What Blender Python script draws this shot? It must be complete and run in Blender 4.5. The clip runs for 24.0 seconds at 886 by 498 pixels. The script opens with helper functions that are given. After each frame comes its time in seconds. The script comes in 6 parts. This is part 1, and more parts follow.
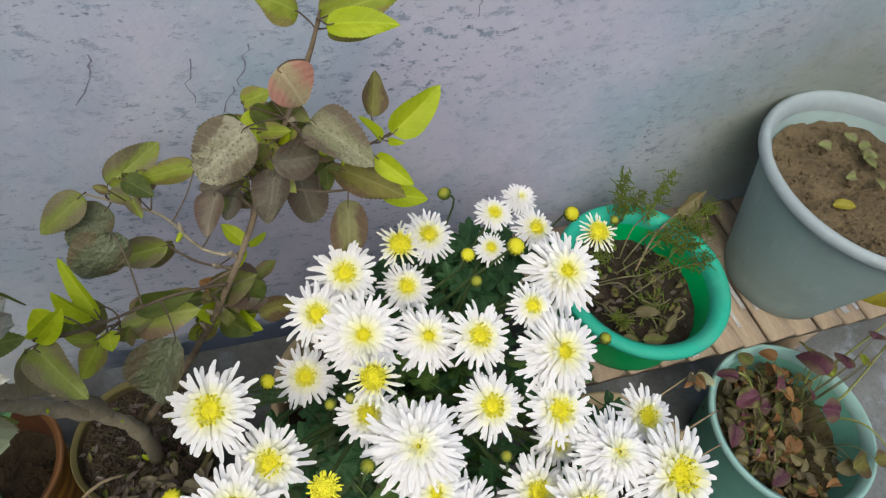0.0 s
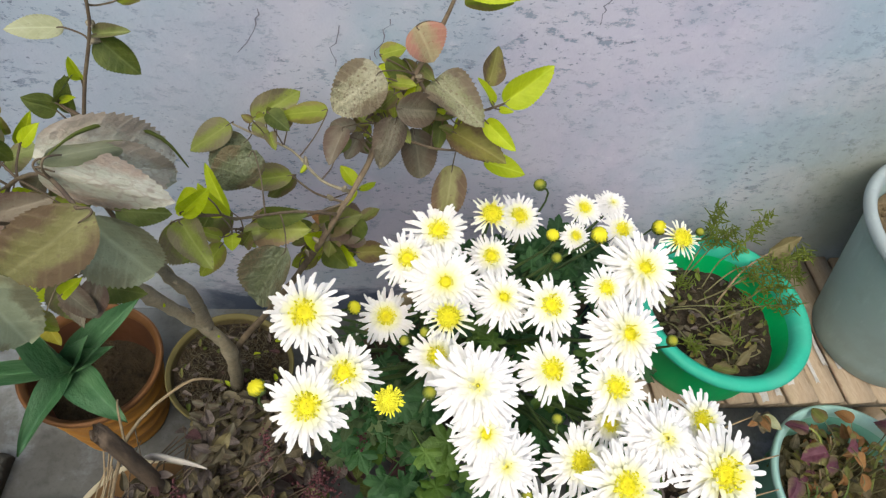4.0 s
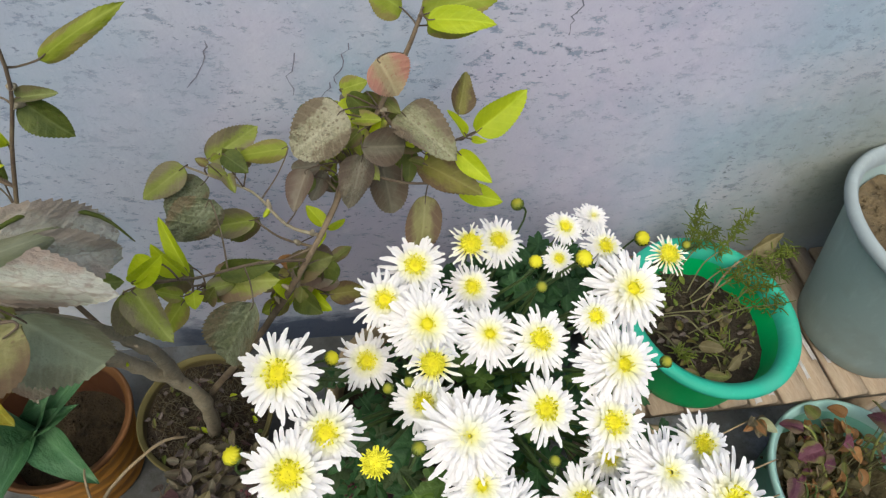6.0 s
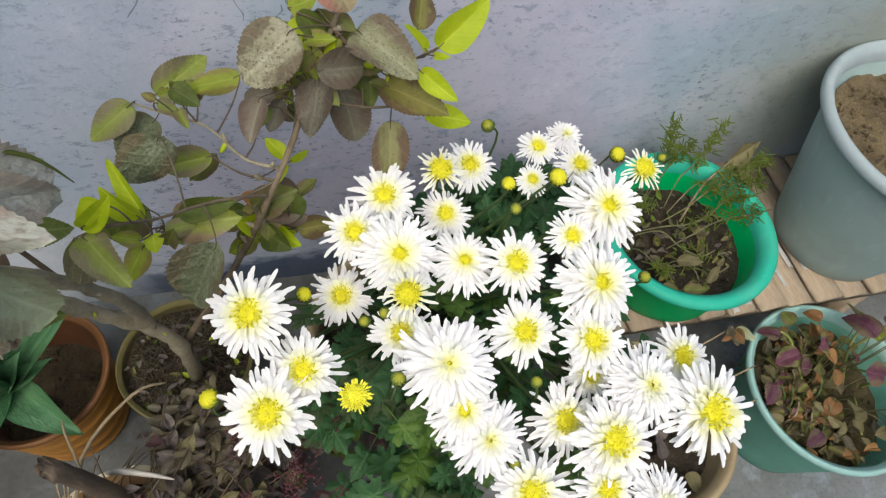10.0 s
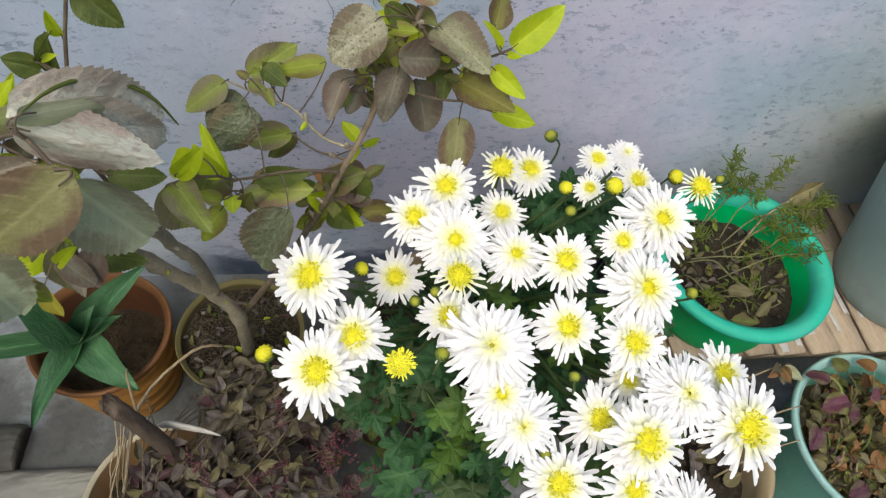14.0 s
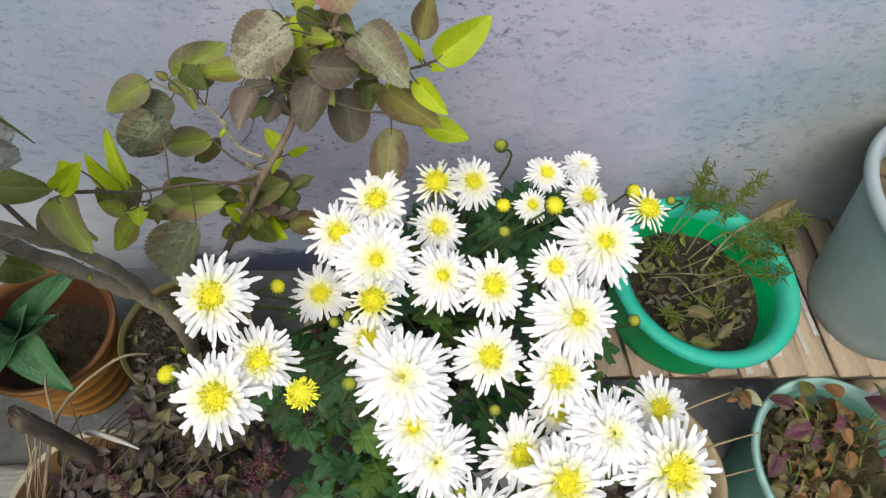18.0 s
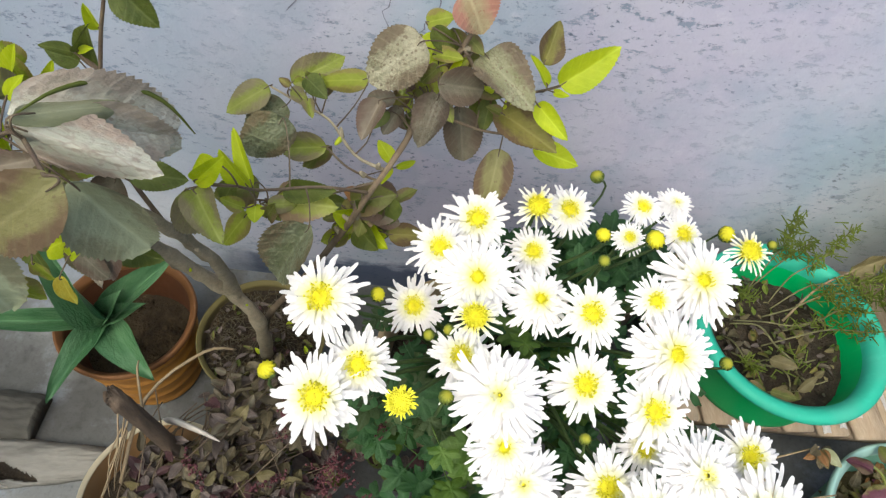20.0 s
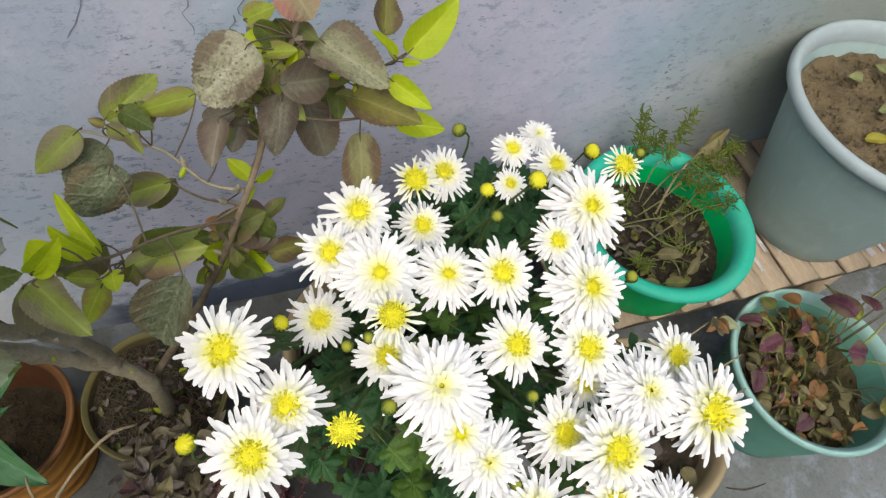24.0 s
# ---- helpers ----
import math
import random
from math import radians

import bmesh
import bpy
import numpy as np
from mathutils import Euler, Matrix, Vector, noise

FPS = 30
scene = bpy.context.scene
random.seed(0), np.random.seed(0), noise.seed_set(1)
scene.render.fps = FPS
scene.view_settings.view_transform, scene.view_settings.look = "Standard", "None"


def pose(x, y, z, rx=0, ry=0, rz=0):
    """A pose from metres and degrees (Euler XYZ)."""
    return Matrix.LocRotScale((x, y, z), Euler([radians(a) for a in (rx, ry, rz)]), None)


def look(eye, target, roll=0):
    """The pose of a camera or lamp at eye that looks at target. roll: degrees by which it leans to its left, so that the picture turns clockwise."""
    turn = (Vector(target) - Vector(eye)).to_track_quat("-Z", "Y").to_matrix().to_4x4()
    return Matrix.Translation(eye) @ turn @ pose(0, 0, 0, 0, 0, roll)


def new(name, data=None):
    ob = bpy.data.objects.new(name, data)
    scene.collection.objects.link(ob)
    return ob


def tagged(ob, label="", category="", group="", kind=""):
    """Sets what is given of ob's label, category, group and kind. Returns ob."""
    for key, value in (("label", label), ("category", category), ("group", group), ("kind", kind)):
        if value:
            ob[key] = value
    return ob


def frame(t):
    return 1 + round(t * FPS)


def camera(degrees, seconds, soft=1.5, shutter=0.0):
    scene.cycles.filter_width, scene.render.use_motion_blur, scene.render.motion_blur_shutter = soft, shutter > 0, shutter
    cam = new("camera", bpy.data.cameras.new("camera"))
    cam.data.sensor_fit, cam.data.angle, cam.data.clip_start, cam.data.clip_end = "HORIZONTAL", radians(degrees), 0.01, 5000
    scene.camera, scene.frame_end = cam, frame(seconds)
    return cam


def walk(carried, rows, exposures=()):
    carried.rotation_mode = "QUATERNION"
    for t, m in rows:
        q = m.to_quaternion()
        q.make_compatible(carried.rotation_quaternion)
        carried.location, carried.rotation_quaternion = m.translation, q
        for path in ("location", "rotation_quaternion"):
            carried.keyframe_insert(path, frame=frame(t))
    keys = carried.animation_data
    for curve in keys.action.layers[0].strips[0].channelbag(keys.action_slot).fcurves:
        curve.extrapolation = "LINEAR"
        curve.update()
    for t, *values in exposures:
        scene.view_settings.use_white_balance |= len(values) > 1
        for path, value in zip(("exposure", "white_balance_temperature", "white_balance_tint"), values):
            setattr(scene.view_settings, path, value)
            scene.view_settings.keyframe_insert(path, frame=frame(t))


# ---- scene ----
# ---- camera ----
cam = camera(68.4, 24.0, soft=1.25)
METRES, EYE, TILT, LEAN, TURN = 0.9, 1.0, -55.7506, -7.6949, -16.0
ROWS = [
    (0.0, 0.0, 0.0, 0.0, 0.0, 0.0, -0.0),
    (0.5, -0.0121, -0.0011, -0.0055, 1.36, -0.61, -1.77),
    (1.0, 0.0096, -0.0326, -0.0276, 3.49, 2.35, -3.72),
    (1.5, 0.0164, -0.0538, -0.0689, 6.64, 2.4, -5.75),
    (3.5, -0.005, -0.0592, -0.0729, 7.91, 4.42, -12.39),
    (4.0, 0.0077, -0.052, -0.0757, 7.33, 2.8, -10.28),
    (4.5, -0.005, -0.0622, -0.0804, 7.71, 5.28, -11.76),
    (5.0, -0.0048, -0.0543, -0.0731, 8.14, 4.63, -11.43),
    (5.5, 0.007, -0.0283, -0.0585, 8.26, 1.38, -8.7),
    (6.0, -0.0055, -0.0176, -0.033, 5.3, 2.56, -6.14),
    (6.5, -0.0376, -0.005, -0.0204, 4.45, 1.11, -4.43),
    (7.0, -0.0401, 0.0139, -0.0196, 1.64, -4.78, -3.29),
    (7.5, -0.0371, 0.0273, -0.0247, 1.97, -7.54, -2.29),
    (8.0, -0.0375, 0.0208, -0.02, 1.91, -5.47, -1.92),
    (8.5, -0.0446, 0.0224, -0.0176, 1.93, -5.22, -1.91),
    (9.0, -0.0322, 0.0263, -0.0156, 2.38, -5.03, -0.23),
    (9.5, -0.0145, 0.0136, -0.0226, 2.37, -3.29, -1.7),
    (10.0, 0.0015, 0.0031, -0.0378, 3.54, -3.22, -2.74),
    (10.5, 0.0195, -0.0184, -0.064, 5.68, -2.45, -4.18),
    (12.5, 0.0281, -0.0287, -0.0825, 8.06, -1.83, -6.84),
    (13.0, 0.0203, -0.0286, -0.0752, 7.95, -1.07, -7.92),
    (13.5, 0.0142, -0.0317, -0.0736, 7.78, 0.27, -7.73),
    (14.0, 0.005, -0.0274, -0.0777, 8.22, -0.87, -8.55),
    (14.5, 0.0018, -0.0284, -0.0753, 7.58, -0.14, -9.04),
    (15.0, -0.0025, -0.0274, -0.0754, 7.43, -0.13, -8.7),
    (15.5, 0.0041, -0.0206, -0.0661, 6.28, -0.04, -7.27),
    (16.0, -0.0075, -0.0069, -0.0491, 5.69, -0.97, -6.12),
    (16.5, -0.0264, 0.0098, -0.0359, 4.23, -2.92, -3.62),
    (17.0, -0.0334, 0.0183, -0.0309, 1.66, -4.59, -1.75),
    (17.5, -0.0093, 0.0229, -0.0347, 3.66, -5.52, -4.52),
    (18.0, 0.071, 0.018, -0.0322, 9.03, -2.42, -10.51),
    (18.5, 0.0997, 0.0116, -0.0481, 16.03, -1.61, -18.44),
    (19.0, 0.0874, -0.0037, -0.0688, 21.45, -2.36, -23.25),
    (19.5, 0.0573, 0.0009, -0.0597, 17.06, -1.72, -19.03),
    (21.5, -0.0616, -0.0023, -0.057, 7.72, -0.31, -9.28),
    (22.0, -0.048, 0.0113, -0.0501, 5.22, -1.44, -4.28),
    (22.5, -0.047, 0.0109, -0.0417, 1.71, -2.31, -3.83),
    (23.0, -0.0045, 0.0389, -0.0473, -2.53, -7.15, 4.71),
    (23.5, -0.0195, 0.0382, -0.034, -0.59, -5.2, 2.33),
    (24.0, -0.0138, 0.0326, -0.0271, 0.35, -3.17, 1.0),
]
EXPOSURES = [(t, stops, kelvin, 3) for t, stops, kelvin in ((0.0, 0.48, 6550), (1.5, 0.62, 6600), (3.5, 0.84, 6750), (4.0, 0.85, 6750), (5.0, 1.02, 6750), (6.0, 0.68, 6650), (7.0, 0.68, 6550), (8.5, 0.75, 6550), (10.0, 0.73, 6550), (14.0, 0.77, 6550), (17.0, 0.75, 6550), (18.0, 0.75, 6550), (19.0, 1.00, 6600), (22.0, 0.95, 6650), (23.0, 0.73, 6650), (24.0, 0.72, 6650))]
walk(cam, [(t, pose(0, 0, EYE, TILT, LEAN, TURN) @ pose(METRES * x, METRES * y, METRES * z, 90 + pitch, roll, yaw)) for t, x, y, z, yaw, pitch, roll in ROWS], EXPOSURES)

# ---- world and sun: bright open shade ----
world = bpy.data.worlds.new("sky")
scene.world = world
world.use_nodes = True
wn = world.node_tree.nodes
sky = wn.new("ShaderNodeTexSky")
sky.sky_type, sky.sun_disc = "NISHITA", False
sky.sun_elevation, sky.sun_rotation, sky.dust_density = radians(55), radians(200), 3.0
wn["Background"].inputs["Strength"].default_value = 0.15
world.node_tree.links.new(sky.outputs["Color"], wn["Background"].inputs["Color"])
sun = new("sun", bpy.data.lights.new("sun", "SUN"))
sun.data.energy, sun.data.angle, sun.data.color = 1.5, radians(60), (1.0, 0.97, 0.92)
sun.matrix_basis = look((-0.5, -1.2, 2.6), (0.1, 0.25, 0.3))


# ---- material helpers ----
def mat(name, rough=0.6, metal=0.0, spec=0.4):
    m = bpy.data.materials.new(name)
    m.use_nodes = True
    b = m.node_tree.nodes["Principled BSDF"]
    b.inputs["Roughness"].default_value = rough
    b.inputs["Metallic"].default_value = metal
    b.inputs["Specular IOR Level"].default_value = spec
    return m, m.node_tree, b


def node(nt, kind, **values):
    n = nt.nodes.new(kind)
    for k, v in values.items():
        n.inputs[k.replace("_", " ")].default_value = v
    return n


def coords(nt, scale=(1, 1, 1), space="Object"):
    tc = nt.nodes.new("ShaderNodeTexCoord")
    mp = nt.nodes.new("ShaderNodeMapping")
    mp.inputs["Scale"].default_value = scale
    nt.links.new(tc.outputs[space], mp.inputs["Vector"])
    return mp.outputs["Vector"]


def noise_tex(nt, vec, scale, detail=6, rough=0.6):
    n = node(nt, "ShaderNodeTexNoise", Scale=scale, Detail=detail, Roughness=rough)
    nt.links.new(vec, n.inputs["Vector"])
    return n.outputs["Fac"]


def ramp(nt, fac, stops, smooth=False):
    r = nt.nodes.new("ShaderNodeValToRGB")
    r.color_ramp.interpolation = "EASE" if smooth else "LINEAR"
    el = r.color_ramp.elements
    while len(el) < len(stops):
        el.new(0.5)
    for e, (p, c) in zip(el, stops):
        e.position = p
        e.color = (c, c, c, 1) if isinstance(c, (int, float)) else (*c, 1)
    nt.links.new(fac, r.inputs["Fac"])
    return r.outputs["Color"]


def mix(nt, fac, a, b, mode="MIX"):
    m = nt.nodes.new("ShaderNodeMix")
    m.data_type, m.blend_type = "RGBA", mode
    for sock, v in ((m.inputs[0], fac), (m.inputs[6], a), (m.inputs[7], b)):
        if isinstance(v, bpy.types.NodeSocket):
            nt.links.new(v, sock)
        elif isinstance(v, tuple):
            sock.default_value = (*v, 1)
        else:
            sock.default_value = v
    return m.outputs[2]


def math_node(nt, op, a, b=0.0):
    m = nt.nodes.new("ShaderNodeMath")
    m.operation = op
    for sock, v in zip(m.inputs, (a, b)):
        if isinstance(v, bpy.types.NodeSocket):
            nt.links.new(v, sock)
        else:
            sock.default_value = v
    return m.outputs[0]


def bump(nt, bsdf, height, strength=0.3, dist=0.002):
    b = node(nt, "ShaderNodeBump", Strength=strength, Distance=dist)
    nt.links.new(height, b.inputs["Height"])
    nt.links.new(b.outputs["Normal"], bsdf.inputs["Normal"])


def obj_random(nt):
    return nt.nodes.new("ShaderNodeObjectInfo").outputs["Random"]


def speckled(name, low, high, scale, rough=0.7, stretch=(1, 1, 1), bumps=0.3, dist=0.002, third=None, spec=0.3):
    """Two-tone mottled surface with grain at two scales and fine relief."""
    m, nt, b = mat(name, rough, spec=spec)
    v = coords(nt, stretch)
    big, fine = noise_tex(nt, v, scale, 4), noise_tex(nt, v, scale * 9, 6)
    c = mix(nt, ramp(nt, big, [(0.35, 0.0), (0.65, 1.0)]), low, high)
    if third:
        c = mix(nt, ramp(nt, noise_tex(nt, v, scale * 3.1, 5), [(0.55, 0.0), (0.72, 1.0)]), c, third)
    c = mix(nt, ramp(nt, fine, [(0.3, 0.35), (0.7, 0.0)]), c, tuple(0.45 * k for k in low))
    nt.links.new(c, b.inputs["Base Color"])
    bump(nt, b, math_node(nt, "ADD", big, fine), bumps, dist)
    return m


def plastic(name, col, rough=0.42, dirt_shade=(0.2, 0.17, 0.12), amount=0.35, thin=0.0):
    m, nt, b = mat(name, rough, spec=0.35)
    v = coords(nt)
    big, fine = noise_tex(nt, v, 14, 5), noise_tex(nt, v, 220, 3)
    c = mix(nt, ramp(nt, big, [(0.5, 0.0), (0.8, amount)]), col, dirt_shade)
    c = mix(nt, ramp(nt, noise_tex(nt, coords(nt, (1, 1, 0.25)), 60, 4), [(0.55, 0.0), (0.8, 0.22)]), c, tuple(min(1, k * 1.6 + 0.06) for k in col))
    nt.links.new(c, b.inputs["Base Color"])
    nt.links.new(ramp(nt, big, [(0.3, rough), (0.8, min(1.0, rough + 0.3))]), b.inputs["Roughness"])
    bump(nt, b, fine, 0.08, 0.001)
    if thin:
        b.inputs["Subsurface Weight"].default_value = thin
        b.inputs["Subsurface Radius"].default_value = (0.02, 0.03, 0.02)
    return m


def leaf_material(name, base, second, spots=None, spot_amount=0.5, spot_scale=9.0, edge=None, glow=0.25, rough=0.55, vary=0.25, vein_on=1.0, belt=1.0, net=None, relief=0.22):
    """Thin leaf: mottled blade, paler veins, optional mildew spots and a tinted edge."""
    m, nt, b = mat(name, rough, spec=0.35)
    rnd = obj_random(nt)
    tc = nt.nodes.new("ShaderNodeTexCoord")
    shift = nt.nodes.new("ShaderNodeVectorMath")
    shift.operation = "ADD"
    comb = nt.nodes.new("ShaderNodeCombineXYZ")
    for i in range(3):
        nt.links.new(math_node(nt, "MULTIPLY", rnd, 17.0 + 9 * i), comb.inputs[i])
    nt.links.new(tc.outputs["Object"], shift.inputs[0])
    nt.links.new(comb.outputs[0], shift.inputs[1])
    v = shift.outputs[0]
    c = mix(nt, ramp(nt, noise_tex(nt, v, 2.2, 4), [(0.35, 0.0), (0.65, 1.0)]), base, second)
    sep = nt.nodes.new("ShaderNodeSeparateXYZ")
    nt.links.new(tc.outputs["Object"], sep.inputs[0])
    ax = math_node(nt, "ABSOLUTE", sep.outputs[0])
    if edge:
        c = mix(nt, ramp(nt, math_node(nt, "ADD", math_node(nt, "MULTIPLY", ax, 1.6), math_node(nt, "MULTIPLY", noise_tex(nt, v, 3.5, 4), 0.9)), [(0.68 * belt, 0.0), (1.18 * belt, 1.0)]), c, edge)
    vein = math_node(nt, "FRACT", math_node(nt, "MULTIPLY", math_node(nt, "SUBTRACT", math_node(nt, "ADD", sep.outputs[1], math_node(nt, "MULTIPLY", noise_tex(nt, v, 3, 2), 0.08)), math_node(nt, "MULTIPLY", ax, 0.5)), 6.0))
    veins = ramp(nt, vein, [(0.0, 0.09 * vein_on), (0.16, 0.0), (0.86, 0.0), (1.0, 0.09 * vein_on)])
    mid = ramp(nt, ax, [(0.0, 0.32 * vein_on), (0.05, 0.0)])
    c = mix(nt, math_node(nt, "MAXIMUM", veins, mid), c, tuple(min(1, k * 1.5 + 0.05) for k in second))
    if spots:
        cell = node(nt, "ShaderNodeTexVoronoi", Scale=spot_scale, Randomness=1.0)
        nt.links.new(v, cell.inputs["Vector"])
        speck = ramp(nt, math_node(nt, "ADD", cell.outputs["Distance"], math_node(nt, "MULTIPLY", noise_tex(nt, v, spot_scale * 2.5, 3), 0.3)), [(0.28 + 0.25 * spot_amount, 1.0), (0.40 + 0.25 * spot_amount, 0.0)])
        where = ramp(nt, noise_tex(nt, v, 4.5, 3, 0.5), [(0.60 - 0.35 * spot_amount, 0.0), (0.72 - 0.35 * spot_amount, 1.0)])
        c = mix(nt, math_node(nt, "MULTIPLY", math_node(nt, "MULTIPLY", speck, where), 0.62), c, spots)
    if net:
        web = nt.nodes.new("ShaderNodeTexVoronoi")
        web.feature = "DISTANCE_TO_EDGE"
        web.inputs["Scale"].default_value = net[1]
        nt.links.new(v, web.inputs["Vector"])
        lines = ramp(nt, math_node(nt, "ADD", web.outputs["Distance"], math_node(nt, "MULTIPLY", noise_tex(nt, v, 14, 3), 0.16)), [(0.07, 0.6), (0.20, 0.0)])
        blotch = ramp(nt, noise_tex(nt, v, 3.0, 3), [(0.34, 0.15), (0.62, 1.0)])
        c = mix(nt, math_node(nt, "MULTIPLY", lines, blotch), c, net[0])
    c = mix(nt, math_node(nt, "MULTIPLY", rnd, vary), c, tuple(0.35 * k for k in base))
    nt.links.new(c, b.inputs["Base Color"])
    bump(nt, b, math_node(nt, "ADD", veins, noise_tex(nt, v, 10, 4)), relief, 0.03)
    tr = nt.nodes.new("ShaderNodeBsdfTranslucent")
    nt.links.new(c, tr.inputs["Color"])
    sh = nt.nodes.new("ShaderNodeMixShader")
    sh.inputs[0].default_value = glow
    nt.links.new(b.outputs[0], sh.inputs[1])
    nt.links.new(tr.outputs[0], sh.inputs[2])
    nt.links.new(sh.outputs[0], nt.nodes["Material Output"].inputs["Surface"])
    return m


# ---- materials ----
def wall_material():
    m, nt, b = mat("blue_grey_whitewash", 0.88, spec=0.12)
    v, long = coords(nt), coords(nt, (1, 1, 2.0))
    big = noise_tex(nt, v, 2.6, 4)
    cloud = noise_tex(nt, v, 11, 6, 0.6)
    dab = noise_tex(nt, coords(nt, (1, 1, 1.5)), 24, 7, 0.7)
    fine = noise_tex(nt, long, 120, 5, 0.7)
    c = mix(nt, ramp(nt, big, [(0.40, 0.0), (0.62, 1.0)]), (0.335, 0.415, 0.495), (0.44, 0.425, 0.525))
    c = mix(nt, ramp(nt, cloud, [(0.42, 0.0), (0.68, 0.7)]), c, (0.49, 0.485, 0.56))
    c = mix(nt, ramp(nt, cloud, [(0.30, 0.5), (0.44, 0.0)]), c, (0.31, 0.36, 0.44))
    c = mix(nt, ramp(nt, dab, [(0.60, 0.0), (0.70, 0.45)]), c, (0.57, 0.57, 0.625))
    # darker, bluer tone towards the west end
    sepx = nt.nodes.new("ShaderNodeSeparateXYZ")
    nt.links.new(v, sepx.inputs[0])
    blue_end = ramp(nt, math_node(nt, "ADD", math_node(nt, "MULTIPLY", sepx.outputs[0], -1.0), math_node(nt, "MULTIPLY", cloud, 0.3)), [(0.22, 0.0), (0.70, 0.8)])
    c = mix(nt, blue_end, c, (0.27, 0.36, 0.435))
    # flaked places, thick in patches and rare elsewhere
    patch = ramp(nt, noise_tex(nt, v, 3.7, 4, 0.6), [(0.40, 0.30), (0.56, 1.0)])
    flake = ramp(nt, noise_tex(nt, coords(nt, (1, 1, 1.8)), 48, 6, 0.78), [(0.565, 0.0), (0.605, 1.0)])
    pits = ramp(nt, noise_tex(nt, coords(nt, (1, 1, 1.7)), 110, 4, 0.6), [(0.62, 0.0), (0.68, 0.9)])
    c = mix(nt, math_node(nt, "MULTIPLY", math_node(nt, "MULTIPLY", patch, flake), 0.85), c, (0.19, 0.24, 0.31))
    c = mix(nt, math_node(nt, "MULTIPLY", patch, pits), c, (0.13, 0.15, 0.20))
    tc = nt.nodes["Texture Coordinate"]
    # olive moss stain behind the large pot, widened to paint shade near the pots
    dist = nt.nodes.new("ShaderNodeVectorMath")
    dist.operation = "DISTANCE"
    dist.inputs[1].default_value = (0.80, 0.505, 0.36)
    nt.links.new(tc.outputs["Object"], dist.inputs[0])
    moss_shade = ramp(nt, math_node(nt, "ADD", dist.outputs["Value"], math_node(nt, "MULTIPLY", noise_tex(nt, v, 14, 6, 0.7), 0.16)), [(0.20, 0.75), (0.30, 0.38), (0.46, 0.0)])
    c = mix(nt, moss_shade, c, (0.22, 0.235, 0.17))
    # strong light on the lower wall, painted in as a paler tone
    sepw = nt.nodes.new("ShaderNodeSeparateXYZ")
    nt.links.new(tc.outputs["Object"], sepw.inputs[0])
    brighter = math_node(nt, "MULTIPLY", ramp(nt, math_node(nt, "ADD", sepw.outputs[2], math_node(nt, "MULTIPLY", cloud, 0.3)), [(0.30, 0.75), (0.46, 0.0)]), ramp(nt, math_node(nt, "ADD", math_node(nt, "MULTIPLY", sepw.outputs[0], -1.0), math_node(nt, "MULTIPLY", dab, 0.2)), [(0.32, 0.0), (0.50, 1.0)]))
    c = mix(nt, brighter, c, (0.60, 0.62, 0.67))
    # old dark blue splash band with a ragged edge along the foot of the wall
    sep = nt.nodes.new("ShaderNodeSeparateXYZ")
    nt.links.new(tc.outputs["Object"], sep.inputs[0])
    edge = math_node(nt, "ADD", sep.outputs[2], math_node(nt, "MULTIPLY", noise_tex(nt, long, 11, 6, 0.7), 0.16))
    # the band climbs at the west end to paint the corner's shade
    corner = math_node(nt, "MAXIMUM", math_node(nt, "SUBTRACT", math_node(nt, "MULTIPLY", sep.outputs[0], -1.3), 0.88), 0.0)
    band = ramp(nt, math_node(nt, "SUBTRACT", edge, corner), [(0.125, 1.0), (0.16, 0.0)])
    side = ramp(nt, math_node(nt, "ADD", math_node(nt, "ADD", sep.outputs[0], 0.6), math_node(nt, "MULTIPLY", cloud, 0.2)), [(0.38, 0.0), (0.48, 1.0)])
    side = math_node(nt, "MAXIMUM", side, ramp(nt, corner, [(0.02, 0.0), (0.08, 1.0)]))
    c = mix(nt, math_node(nt, "MULTIPLY", math_node(nt, "MULTIPLY", band, side), 0.9), c, (0.05, 0.07, 0.12))
    nt.links.new(c, b.inputs["Base Color"])
    h = math_node(nt, "ADD", math_node(nt, "MULTIPLY", cloud, 1.4), math_node(nt, "ADD", math_node(nt, "MULTIPLY", dab, 0.5), math_node(nt, "SUBTRACT", math_node(nt, "MULTIPLY", fine, 0.25), math_node(nt, "MULTIPLY", math_node(nt, "MULTIPLY", patch, flake), 0.5))))
    bump(nt, b, h, 0.42, 0.005)
    return m


WALL = wall_material()


